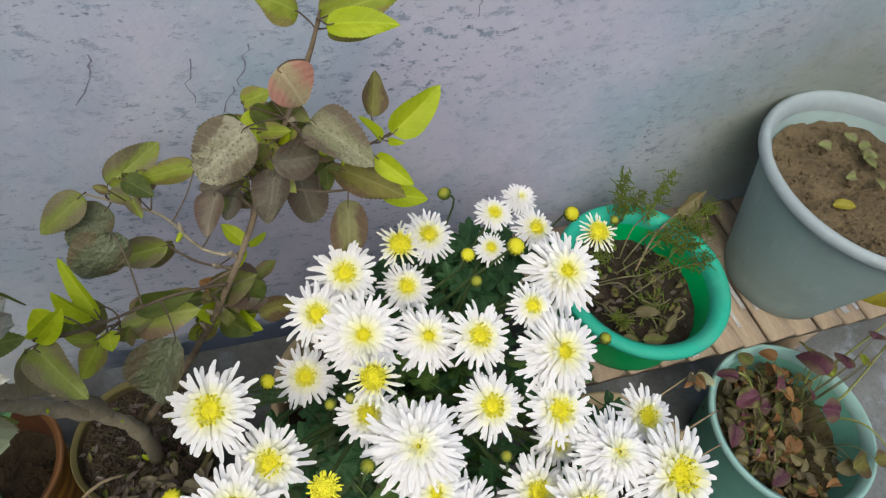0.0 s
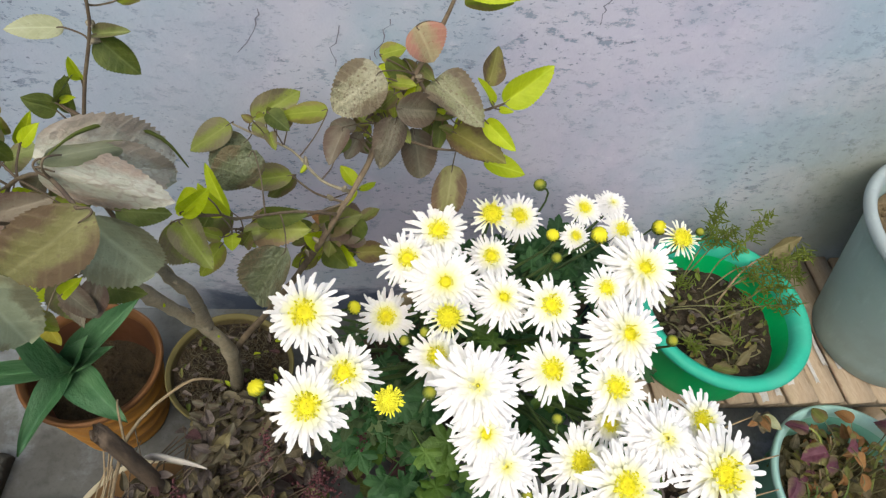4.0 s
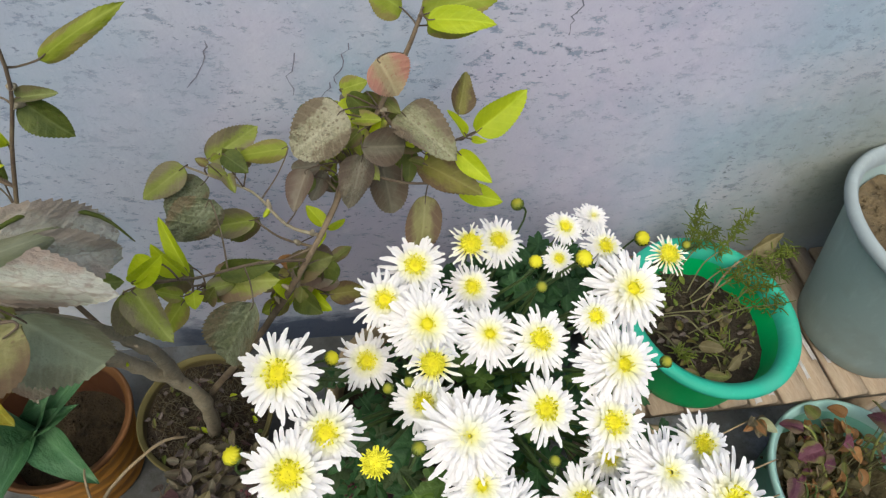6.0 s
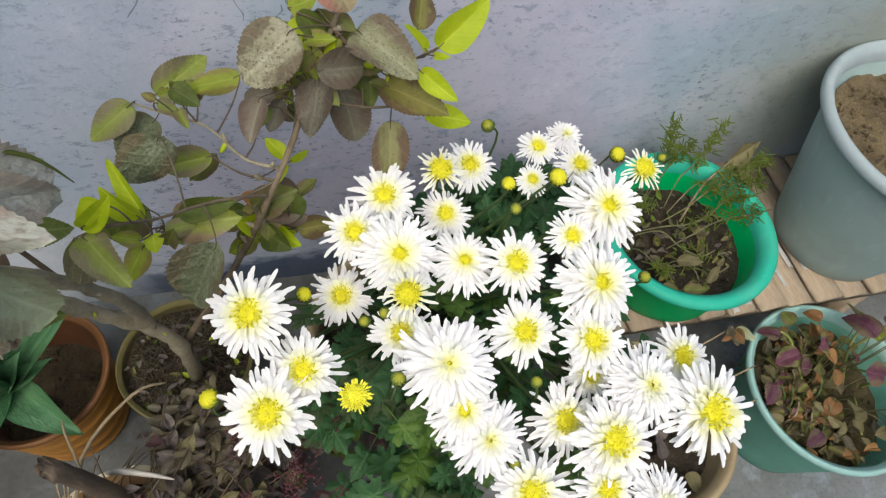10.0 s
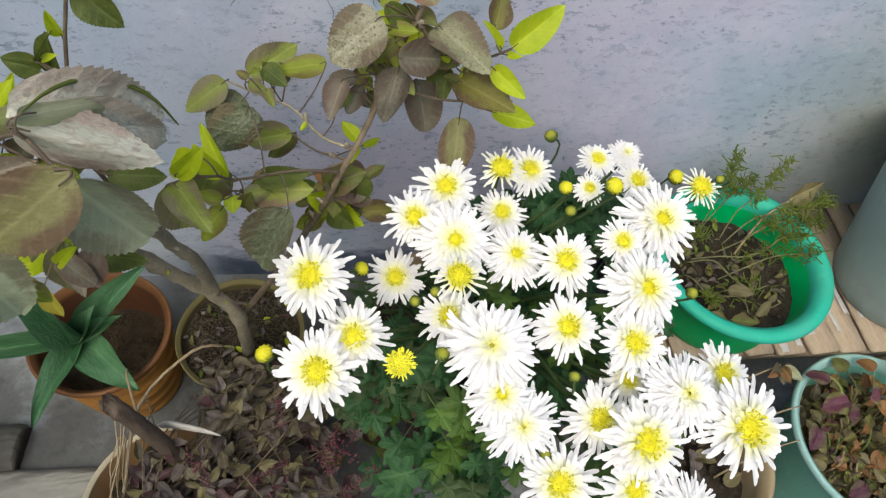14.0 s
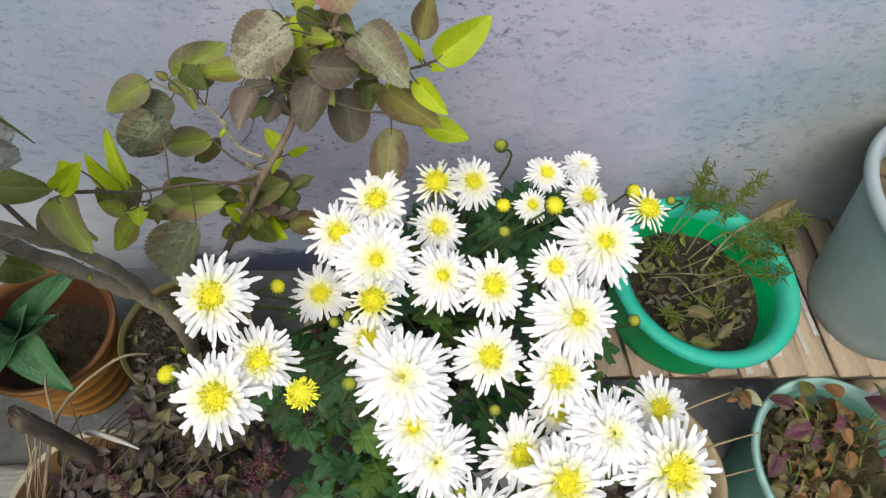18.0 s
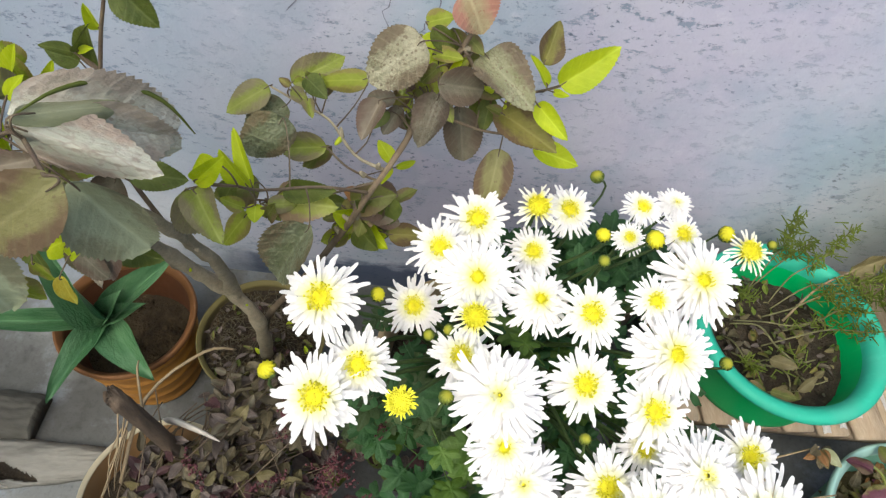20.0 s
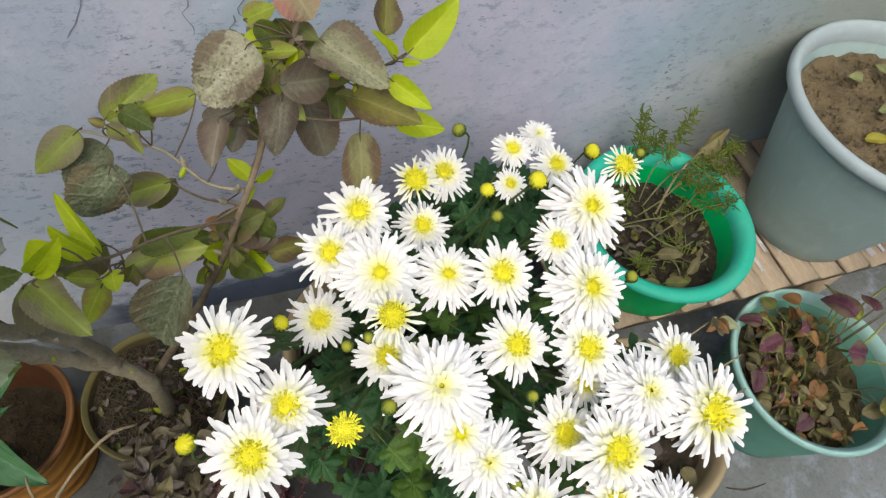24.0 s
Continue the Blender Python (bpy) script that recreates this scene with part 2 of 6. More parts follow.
def floor_material():
    m, nt, b = mat("worn_concrete", 0.8, spec=0.25)
    v = coords(nt)
    big, mid, fine = noise_tex(nt, v, 4.5, 5), noise_tex(nt, v, 17, 6, 0.65), noise_tex(nt, v, 150, 5, 0.7)
    c = mix(nt, ramp(nt, big, [(0.35, 0.0), (0.65, 1.0)]), (0.125, 0.13, 0.125), (0.22, 0.225, 0.22))
    c = mix(nt, ramp(nt, mid, [(0.52, 0.0), (0.66, 0.75)]), c, (0.285, 0.31, 0.345))
    c = mix(nt, ramp(nt, mid, [(0.30, 0.6), (0.43, 0.0)]), c, (0.075, 0.078, 0.075))
    c = mix(nt, ramp(nt, fine, [(0.28, 0.5), (0.5, 0.0)]), c, (0.07, 0.07, 0.068))
    # paler band on the concrete along the wall, placed to fit the camera's view
    sep = nt.nodes.new("ShaderNodeSeparateXYZ")
    nt.links.new(nt.nodes["Texture Coordinate"].outputs["Object"], sep.inputs[0])
    reach = math_node(nt, "ADD", sep.outputs[1], math_node(nt, "MULTIPLY", mid, 0.16))
    pale_band = math_node(nt, "MULTIPLY", ramp(nt, reach, [(0.47, 0.0), (0.52, 0.85)]), ramp(nt, math_node(nt, "ADD", math_node(nt, "MULTIPLY", sep.outputs[0], -1.0), math_node(nt, "MULTIPLY", big, 0.15)), [(0.38, 0.0), (0.46, 1.0)]))
    c = mix(nt, pale_band, c, (0.33, 0.37, 0.42))
    # dark ellipses that paint shade between the pots and in the corner
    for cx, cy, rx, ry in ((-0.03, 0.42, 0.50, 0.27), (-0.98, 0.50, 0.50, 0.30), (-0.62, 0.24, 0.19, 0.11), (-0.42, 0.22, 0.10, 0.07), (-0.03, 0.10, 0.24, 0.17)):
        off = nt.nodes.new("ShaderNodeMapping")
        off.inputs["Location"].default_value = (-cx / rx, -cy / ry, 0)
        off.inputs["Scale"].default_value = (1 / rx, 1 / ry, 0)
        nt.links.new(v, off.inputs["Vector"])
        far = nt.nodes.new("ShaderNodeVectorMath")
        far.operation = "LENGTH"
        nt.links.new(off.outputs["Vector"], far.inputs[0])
        dirt_shade = ramp(nt, math_node(nt, "MULTIPLY", math_node(nt, "ADD", far.outputs["Value"], math_node(nt, "MULTIPLY", mid, 0.5)), 0.5), [(0.50, 0.5), (0.68, 0.0)])
        c = mix(nt, dirt_shade, c, (0.032, 0.030, 0.027))
    nt.links.new(c, b.inputs["Base Color"])
    nt.links.new(ramp(nt, mid, [(0.3, 0.6), (0.7, 0.9)]), b.inputs["Roughness"])
    bump(nt, b, math_node(nt, "ADD", mid, math_node(nt, "MULTIPLY", fine, 0.4)), 0.4, 0.003)
    return m


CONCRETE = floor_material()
CRACK = speckled("crack_shadow", (0.16, 0.16, 0.2), (0.25, 0.25, 0.3), 40, 0.9)
SOIL = speckled("dry_brown_soil", (0.13, 0.092, 0.048), (0.21, 0.155, 0.085), 30, 0.95, bumps=1.0, dist=0.006, third=(0.06, 0.045, 0.03))
# soil darkened to paint the deep shade inside the agave pot
POT_SOIL = speckled("brown_pot_soil", (0.042, 0.029, 0.015), (0.088, 0.060, 0.030), 26, 0.95, bumps=1.0, dist=0.006, third=(0.03, 0.022, 0.014))
DARK_SOIL = speckled("dark_soil", (0.035, 0.026, 0.018), (0.065, 0.048, 0.03), 35, 0.95, bumps=1.0, dist=0.006, third=(0.10, 0.075, 0.048))
COLEUS_SOIL = speckled("olive_brown_soil", (0.065, 0.050, 0.020), (0.115, 0.09, 0.04), 30, 0.95, bumps=1.0, dist=0.006, third=(0.05, 0.038, 0.022))
SHOOT = speckled("pale_lime_shoot", (0.22, 0.24, 0.06), (0.30, 0.32, 0.10), 50, 0.5)
GREEN_PLASTIC = plastic("emerald_plastic", (0.0, 0.37, 0.105), 0.4, thin=0.15, amount=0.15)
GREEN_RIM = plastic("faded_green_rim", (0.025, 0.37, 0.25), 0.5, dirt_shade=(0.16, 0.33, 0.28), amount=0.3)
AQUA_PLASTIC = plastic("aqua_plastic", (0.13, 0.33, 0.255), 0.5, amount=0.3, thin=0.1)
AQUA_RIM = plastic("pale_aqua_rim", (0.27, 0.44, 0.40), 0.5, amount=0.25)
GREY_PLASTIC = plastic("grey_plastic", (0.30, 0.385, 0.37), 0.5, amount=0.3)
GREY_RIM = plastic("pale_grey_rim", (0.30, 0.345, 0.355), 0.5, amount=0.25)
TERRA_RIM = plastic("dull_terracotta_rim", (0.15, 0.064, 0.02), 0.55, dirt_shade=(0.12, 0.05, 0.02), amount=0.6)
TERRA = plastic("terracotta_plastic", (0.42, 0.195, 0.035), 0.5, dirt_shade=(0.2, 0.09, 0.04), amount=0.5)
# terracotta darkened to paint the shade on the pot's inside
TERRA_SHADED = plastic("shaded_terracotta_inside", (0.105, 0.038, 0.014), 0.6, dirt_shade=(0.06, 0.03, 0.02), amount=0.7)
OLIVE_POT = plastic("olive_pot", (0.085, 0.066, 0.028), 0.6, dirt_shade=(0.08, 0.06, 0.03), amount=0.6)
OLIVE_RIM = plastic("mustard_rim", (0.12, 0.10, 0.035), 0.6, dirt_shade=(0.2, 0.16, 0.06), amount=0.5)
CLAY = plastic("brown_clay", (0.20, 0.105, 0.04), 0.7, dirt_shade=(0.12, 0.07, 0.04), amount=0.6)
CREAM_RIM = plastic("cream_rim", (0.45, 0.39, 0.27), 0.6, dirt_shade=(0.3, 0.22, 0.14), amount=0.5)
CREAM_INSIDE = plastic("chalky_cream_inside", (0.50, 0.46, 0.41), 0.7, dirt_shade=(0.30, 0.24, 0.18), amount=0.4)
# clay brightened to paint the light on the pot's inside
CLAY_LIT = plastic("lit_dusty_clay_inside", (0.29, 0.165, 0.07), 0.7, dirt_shade=(0.26, 0.20, 0.15), amount=0.5)
TAN_POT = plastic("tan_pot", (0.31, 0.235, 0.135), 0.6, dirt_shade=(0.2, 0.14, 0.08), amount=0.5)
SLAT = speckled("weathered_tan_slat", (0.37, 0.275, 0.185), (0.48, 0.38, 0.275), 12, 0.7, stretch=(6, 1, 1), bumps=0.25, third=(0.27, 0.18, 0.105))
TAPE = speckled("pale_tape", (0.46, 0.42, 0.39), (0.62, 0.59, 0.57), 40, 0.28, bumps=0.6, spec=0.6)
BARK = speckled("grey_brown_bark", (0.29, 0.245, 0.165), (0.41, 0.355, 0.25), 70, 0.85, bumps=1.0, third=(0.25, 0.225, 0.165))
DARK_BARK = speckled("dark_cut_wood", (0.07, 0.05, 0.035), (0.14, 0.10, 0.07), 40, 0.85, stretch=(1, 1, 0.3), bumps=0.7)
TWIG = speckled("dry_twig", (0.26, 0.19, 0.11), (0.38, 0.29, 0.18), 90, 0.8)
DARK_TWIG = speckled("dark_dry_twig", (0.13, 0.095, 0.062), (0.22, 0.165, 0.105), 90, 0.8)
PETIOLE = speckled("purple_brown_petiole", (0.085, 0.058, 0.042), (0.15, 0.115, 0.07), 60, 0.6)
STEM_OLIVE = speckled("olive_trailing_stem", (0.11, 0.105, 0.045), (0.18, 0.165, 0.08), 80, 0.7)
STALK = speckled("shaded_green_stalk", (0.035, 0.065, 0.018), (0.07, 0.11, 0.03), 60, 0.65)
STEM_GREEN = speckled("green_stem", (0.10, 0.16, 0.04), (0.16, 0.22, 0.07), 60, 0.6)
GREY_WOOD = speckled("bleached_board", (0.215, 0.205, 0.18), (0.31, 0.295, 0.26), 14, 0.85, stretch=(0.3, 1, 1), bumps=0.6, third=(0.14, 0.13, 0.11))
DARK_WOOD = speckled("dark_board", (0.055, 0.053, 0.046), (0.10, 0.096, 0.082), 14, 0.85, stretch=(0.3, 1, 1), bumps=0.5)
STONE = speckled("mossy_stone", (0.15, 0.165, 0.14), (0.30, 0.32, 0.30), 30, 0.9, bumps=0.8)
SHARD = speckled("chalky_shard", (0.40, 0.38, 0.34), (0.52, 0.50, 0.46), 40, 0.8)

LEAF = {
    "mildew": leaf_material("mildewed_leaf", (0.30, 0.285, 0.175), (0.43, 0.40, 0.275), (0.14, 0.095, 0.06), 0.55, 15, glow=0.2, edge=(0.18, 0.14, 0.09), belt=1.25, net=((0.16, 0.12, 0.07), 13.0), relief=0.5),
    "ash": leaf_material("ashy_mottled_leaf", (0.175, 0.155, 0.108), (0.255, 0.228, 0.168), (0.13, 0.095, 0.065), 0.45, 15, glow=0.2, edge=(0.15, 0.11, 0.08), belt=1.1, net=((0.12, 0.10, 0.06), 13.0), relief=0.4),
    "ashgreen": leaf_material("ashy_green_leaf", (0.205, 0.21, 0.105), (0.30, 0.29, 0.185), (0.15, 0.105, 0.07), 0.5, 14, glow=0.2, edge=(0.165, 0.125, 0.085), belt=1.1, net=((0.13, 0.115, 0.06), 13.0), relief=0.4),
    "mildgreen": leaf_material("mildewed_green_leaf", (0.14, 0.16, 0.078), (0.255, 0.275, 0.175), (0.115, 0.115, 0.06), 0.6, 13, glow=0.2, edge=(0.19, 0.15, 0.085), belt=1.2, net=((0.10, 0.115, 0.05), 12.0), relief=0.5),
    "pale": leaf_material("pale_dusty_leaf", (0.40, 0.405, 0.30), (0.55, 0.525, 0.45), (0.27, 0.215, 0.17), 0.5, 15, glow=0.15, edge=(0.36, 0.295, 0.235), net=((0.30, 0.255, 0.20), 9.0), relief=0.25),
    "palevein": leaf_material("pale_leaf_with_rosy_veins", (0.35, 0.36, 0.27), (0.46, 0.44, 0.375), (0.25, 0.19, 0.155), 0.55, 9, glow=0.15, edge=(0.37, 0.285, 0.225), belt=1.2, net=((0.26, 0.195, 0.16), 7.0), relief=0.25),
    "lime": leaf_material("young_lime_leaf", (0.37, 0.46, 0.008), (0.47, 0.55, 0.02), glow=0.4, rough=0.45, vary=0.12),
    "green": leaf_material("olive_green_leaf", (0.215, 0.265, 0.016), (0.30, 0.345, 0.04), (0.17, 0.15, 0.05), 0.15, 14, edge=(0.25, 0.21, 0.06), glow=0.35, belt=1.15),
    "varied": leaf_material("variegated_leaf", (0.21, 0.25, 0.035), (0.28, 0.315, 0.07), (0.18, 0.15, 0.08), 0.3, 13, edge=(0.23, 0.19, 0.11), glow=0.3, belt=0.92),
    "pinkedge": leaf_material("green_leaf_with_rosy_edge", (0.27, 0.31, 0.045), (0.33, 0.34, 0.10), (0.24, 0.17, 0.09), 0.25, 12, edge=(0.29, 0.20, 0.125), glow=0.3, belt=1.1),
    "bronze": leaf_material("bronze_olive_leaf", (0.165, 0.155, 0.03), (0.235, 0.21, 0.055), (0.15, 0.09, 0.05), 0.25, 14, edge=(0.125, 0.08, 0.042), glow=0.3, belt=1.05),
    "hang": leaf_material("drooping_olive_leaf", (0.185, 0.17, 0.062), (0.26, 0.245, 0.105), (0.15, 0.10, 0.06), 0.2, 16, edge=(0.145, 0.095, 0.058), glow=0.25, belt=1.05),
    "olive": leaf_material("dull_olive_leaf", (0.115, 0.13, 0.024), (0.18, 0.19, 0.045), (0.11, 0.08, 0.045), 0.2, 16, edge=(0.17, 0.125, 0.06), glow=0.3, belt=1.1),
    "celery": leaf_material("pale_celery_leaf", (0.30, 0.315, 0.17), (0.38, 0.385, 0.24), (0.22, 0.19, 0.12), 0.25, 16, glow=0.25),
    "deep": leaf_material("deep_green_leaf", (0.06, 0.085, 0.012), (0.115, 0.14, 0.024), (0.09, 0.05, 0.03), 0.2, 14, glow=0.3),
    "dark": leaf_material("dusky_leaf", (0.108, 0.093, 0.060), (0.158, 0.140, 0.096), (0.085, 0.06, 0.042), 0.2, 16, glow=0.2, edge=(0.105, 0.075, 0.05)),
    "pink": leaf_material("pinkish_leaf", (0.37, 0.275, 0.15), (0.43, 0.37, 0.21), (0.33, 0.17, 0.11), 0.45, 14, edge=(0.46, 0.22, 0.16), glow=0.35),
    "rose": leaf_material("greyish_rose_leaf", (0.165, 0.13, 0.092), (0.215, 0.18, 0.132), (0.13, 0.09, 0.065), 0.25, 16, edge=(0.15, 0.10, 0.075), glow=0.25),
    "sage": leaf_material("dusty_sage_leaf", (0.15, 0.175, 0.048), (0.22, 0.245, 0.088), (0.16, 0.145, 0.085), 0.25, 16, edge=(0.19, 0.165, 0.085), glow=0.2, belt=1.1),
    "sagepale": leaf_material("pale_sage_leaf", (0.30, 0.33, 0.20), (0.40, 0.43, 0.275), (0.20, 0.20, 0.12), 0.2, 16, edge=(0.23, 0.22, 0.13), glow=0.25, belt=1.2),
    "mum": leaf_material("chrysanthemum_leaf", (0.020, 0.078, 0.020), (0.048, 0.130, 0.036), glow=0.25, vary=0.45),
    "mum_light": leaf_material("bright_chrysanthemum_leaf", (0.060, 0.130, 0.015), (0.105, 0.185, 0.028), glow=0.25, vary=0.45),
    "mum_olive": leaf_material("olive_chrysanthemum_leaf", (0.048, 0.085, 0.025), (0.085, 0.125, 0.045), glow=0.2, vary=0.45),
    "purple": leaf_material("dusky_purple_leaf", (0.086, 0.064, 0.056), (0.165, 0.130, 0.112), (0.20, 0.16, 0.14), 0.2, 9, glow=0.1, vary=0.6),
    "umber": leaf_material("withered_umber_leaf", (0.085, 0.068, 0.036), (0.155, 0.125, 0.07), glow=0.1, vary=0.6),
    "maroon": leaf_material("maroon_foliage_leaf", (0.055, 0.022, 0.024), (0.10, 0.045, 0.045), glow=0.12, vary=0.6),
    "coleus": leaf_material("coleus_leaf", (0.12, 0.028, 0.05), (0.20, 0.07, 0.10), edge=(0.22, 0.21, 0.06), glow=0.25, vary=0.4, belt=1.15),
    "plum": leaf_material("plum_coleus_leaf", (0.085, 0.022, 0.042), (0.14, 0.048, 0.072), edge=(0.15, 0.10, 0.06), glow=0.25, vary=0.4),
    "rust": leaf_material("rusty_dry_leaf", (0.26, 0.115, 0.035), (0.33, 0.175, 0.065), glow=0.2, vary=0.5),
    "dry": leaf_material("dry_khaki_leaf", (0.155, 0.125, 0.05), (0.22, 0.185, 0.09), glow=0.2, vary=0.5),
    "agave": leaf_material("agave_leaf", (0.042, 0.128, 0.048), (0.105, 0.21, 0.10), glow=0.05, rough=0.45, vein_on=0.0),
    "sprig": leaf_material("fine_green_sprig", (0.13, 0.18, 0.015), (0.20, 0.25, 0.035), glow=0.25, vary=0.5),
    "yellow": leaf_material("yellowing_leaf", (0.29, 0.23, 0.015), (0.33, 0.30, 0.04), glow=0.3),
}


def petal_material(name, inner, middle, outer, stops, glow=0.25):
    m, nt, b = mat(name, 0.55, spec=0.25)
    tc = nt.nodes.new("ShaderNodeTexCoord")
    ln = nt.nodes.new("ShaderNodeVectorMath")
    ln.operation = "LENGTH"
    flat = nt.nodes.new("ShaderNodeVectorMath")
    flat.operation = "MULTIPLY"
    flat.inputs[1].default_value = (1, 1, 0.3)
    nt.links.new(tc.outputs["Object"], flat.inputs[0])
    nt.links.new(flat.outputs[0], ln.inputs[0])
    c = ramp(nt, ln.outputs["Value"], [(stops[0], inner), (stops[1], middle), (stops[2], outer)])
    grain = noise_tex(nt, tc.outputs["Object"], 9, 5)
    c = mix(nt, ramp(nt, grain, [(0.45, 0.0), (0.8, 0.18)]), c, tuple(0.85 * k for k in middle))
    nt.links.new(c, b.inputs["Base Color"])
    bump(nt, b, noise_tex(nt, tc.outputs["Object"], 40, 3), 0.15, 0.02)
    tr = nt.nodes.new("ShaderNodeBsdfTranslucent")
    nt.links.new(c, tr.inputs["Color"])
    sh = nt.nodes.new("ShaderNodeMixShader")
    sh.inputs[0].default_value = glow
    nt.links.new(b.outputs[0], sh.inputs[1])
    nt.links.new(tr.outputs[0], sh.inputs[2])
    nt.links.new(sh.outputs[0], nt.nodes["Material Output"].inputs["Surface"])
    return m


PETAL = petal_material("white_petal", (0.88, 0.82, 0.12), (0.91, 0.89, 0.62), (0.93, 0.905, 0.905), (0.22, 0.36, 0.58), 0.40)
PETAL_FULL = petal_material("white_full_petal", (0.88, 0.84, 0.30), (0.92, 0.91, 0.76), (0.93, 0.905, 0.905), (0.12, 0.25, 0.45), 0.40)
PETAL_SEMI = petal_material("white_semi_petal", (0.88, 0.83, 0.16), (0.91, 0.89, 0.67), (0.93, 0.905, 0.905), (0.16, 0.32, 0.54), 0.40)
PETAL_YELLOW = petal_material("yellow_petal", (0.80, 0.68, 0.01), (0.88, 0.83, 0.28), (0.90, 0.88, 0.78), (0.34, 0.46, 0.64), 0.4)
DISC = petal_material("yellow_floret", (0.66, 0.55, 0.02), (0.86, 0.77, 0.03), (0.90, 0.84, 0.06), (0.02, 0.12, 0.30), 0.25)
BUD_YELLOW = petal_material("yellow_bud", (0.72, 0.65, 0.02), (0.66, 0.60, 0.03), (0.35, 0.36, 0.03), (0.3, 0.9, 1.4), 0.15)
BUD_GREEN = petal_material("green_yellow_bud", (0.40, 0.37, 0.03), (0.24, 0.26, 0.03), (0.12, 0.16, 0.03), (0.3, 0.8, 1.3), 0.15)


# ---- geometry helpers ----
WORLD = {}


def mesh_of(name, bm, material, smooth=True):
    me = bpy.data.meshes.new(name)
    bm.to_mesh(me)
    bm.free()
    for p in me.polygons:
        p.use_smooth = smooth
    for k in (material if isinstance(material, (list, tuple)) else [material]):
        me.materials.append(k)
    return me


def thing(name, at, label, category, group="", kind=""):
    ob = new(name)
    ob.empty_display_size = 0.02
    ob.matrix_basis = Matrix.Translation(at)
    WORLD[ob.name] = ob.matrix_basis.copy()
    return tagged(ob, label, category, group, kind)


def place(name, me, parent, m=None, label=""):
    """A mesh object under a thing or part, at the world pose m."""
    ob = new(name, me)
    w = m if m is not None else Matrix()
    if parent:
        ob.parent = parent
        ob.matrix_parent_inverse = WORLD[parent.name].inverted()
    ob.matrix_basis = w
    WORLD[ob.name] = w
    if label:
        ob["label"] = label
    return ob


def part(name, bm, material, parent, label="", smooth=True):
    """One mesh, modelled in world coordinates, under a thing or a part."""
    return place(name, mesh_of(name, bm, material, smooth), parent, None, label)


def lathe(profile, at=(0, 0, 0), n=72, wobble=0.0, seed=0):
    """Turns a profile of (radius, height) round the z axis."""
    bm, rings = bmesh.new(), []
    for r, z in profile:
        ring = []
        for i in range(n):
            a = math.tau * i / n
            k = 1 + wobble * noise.noise((math.cos(a) * 1.3 + seed, math.sin(a) * 1.3, z * 9))
            ring.append(bm.verts.new((at[0] + r * k * math.cos(a), at[1] + r * k * math.sin(a), at[2] + z)))
        rings.append(ring)
    for a, b in zip(rings, rings[1:]):
        for i in range(n):
            bm.faces.new((a[i], a[(i + 1) % n], b[(i + 1) % n], b[i]))
    return bm


def tube(bm, points, radii, n=8, knobbly=0.0):
    """A tapered tube through points, smoothed, added to bm."""
    pts = [Vector(p) for p in points]
    fine, rad = [], []
    for i in range(len(pts) - 1):
        p0, p1, p2, p3 = pts[max(i - 1, 0)], pts[i], pts[i + 1], pts[min(i + 2, len(pts) - 1)]
        for s in range(4):
            u = s / 4
            fine.append(0.5 * ((2 * p1) + (p2 - p0) * u + (2 * p0 - 5 * p1 + 4 * p2 - p3) * u * u + (3 * p1 - p0 - 3 * p2 + p3) * u ** 3))
            rad.append(radii[i] * (1 - u) + radii[i + 1] * u)
    fine.append(pts[-1])
    rad.append(radii[-1])
    rings = []
    for i, (p, r) in enumerate(zip(fine, rad)):
        d = (fine[min(i + 1, len(fine) - 1)] - fine[max(i - 1, 0)]).normalized()
        x = d.orthogonal().normalized() if not rings else (x - d * x.dot(d)).normalized()
        y = d.cross(x)
        ring = []
        for k in range(n):
            a = math.tau * k / n
            q = r * (1 + knobbly * noise.noise(p * 60 + Vector((k, 0, 0))))
            ring.append(bm.verts.new(p + q * (math.cos(a) * x + math.sin(a) * y)))
        rings.append(ring)
    for a, b in zip(rings, rings[1:]):
        for k in range(n):
            bm.faces.new((a[k], a[(k + 1) % n], b[(k + 1) % n], b[k]))
    bm.faces.new(rings[0][::-1])
    bm.faces.new(rings[-1])
    return fine


def tube_part(name, points, radii, material, parent, n=8, knobbly=0.0, label=""):
    bm = bmesh.new()
    tube(bm, points, radii, n, knobbly)
    return part(name, bm, material, parent, label)


def box(x0, x1, y0, y1, z0, z1, bevel=0.0, seg=2):
    bm = bmesh.new()
    bmesh.ops.create_cube(bm, size=1)
    bmesh.ops.transform(bm, matrix=Matrix.LocRotScale(((x0 + x1) / 2, (y0 + y1) / 2, (z0 + z1) / 2), None, (x1 - x0, y1 - y0, z1 - z0)), verts=bm.verts)
    if bevel:
        bmesh.ops.bevel(bm, geom=list(bm.edges), offset=bevel, segments=seg, affect="EDGES")
    return bm


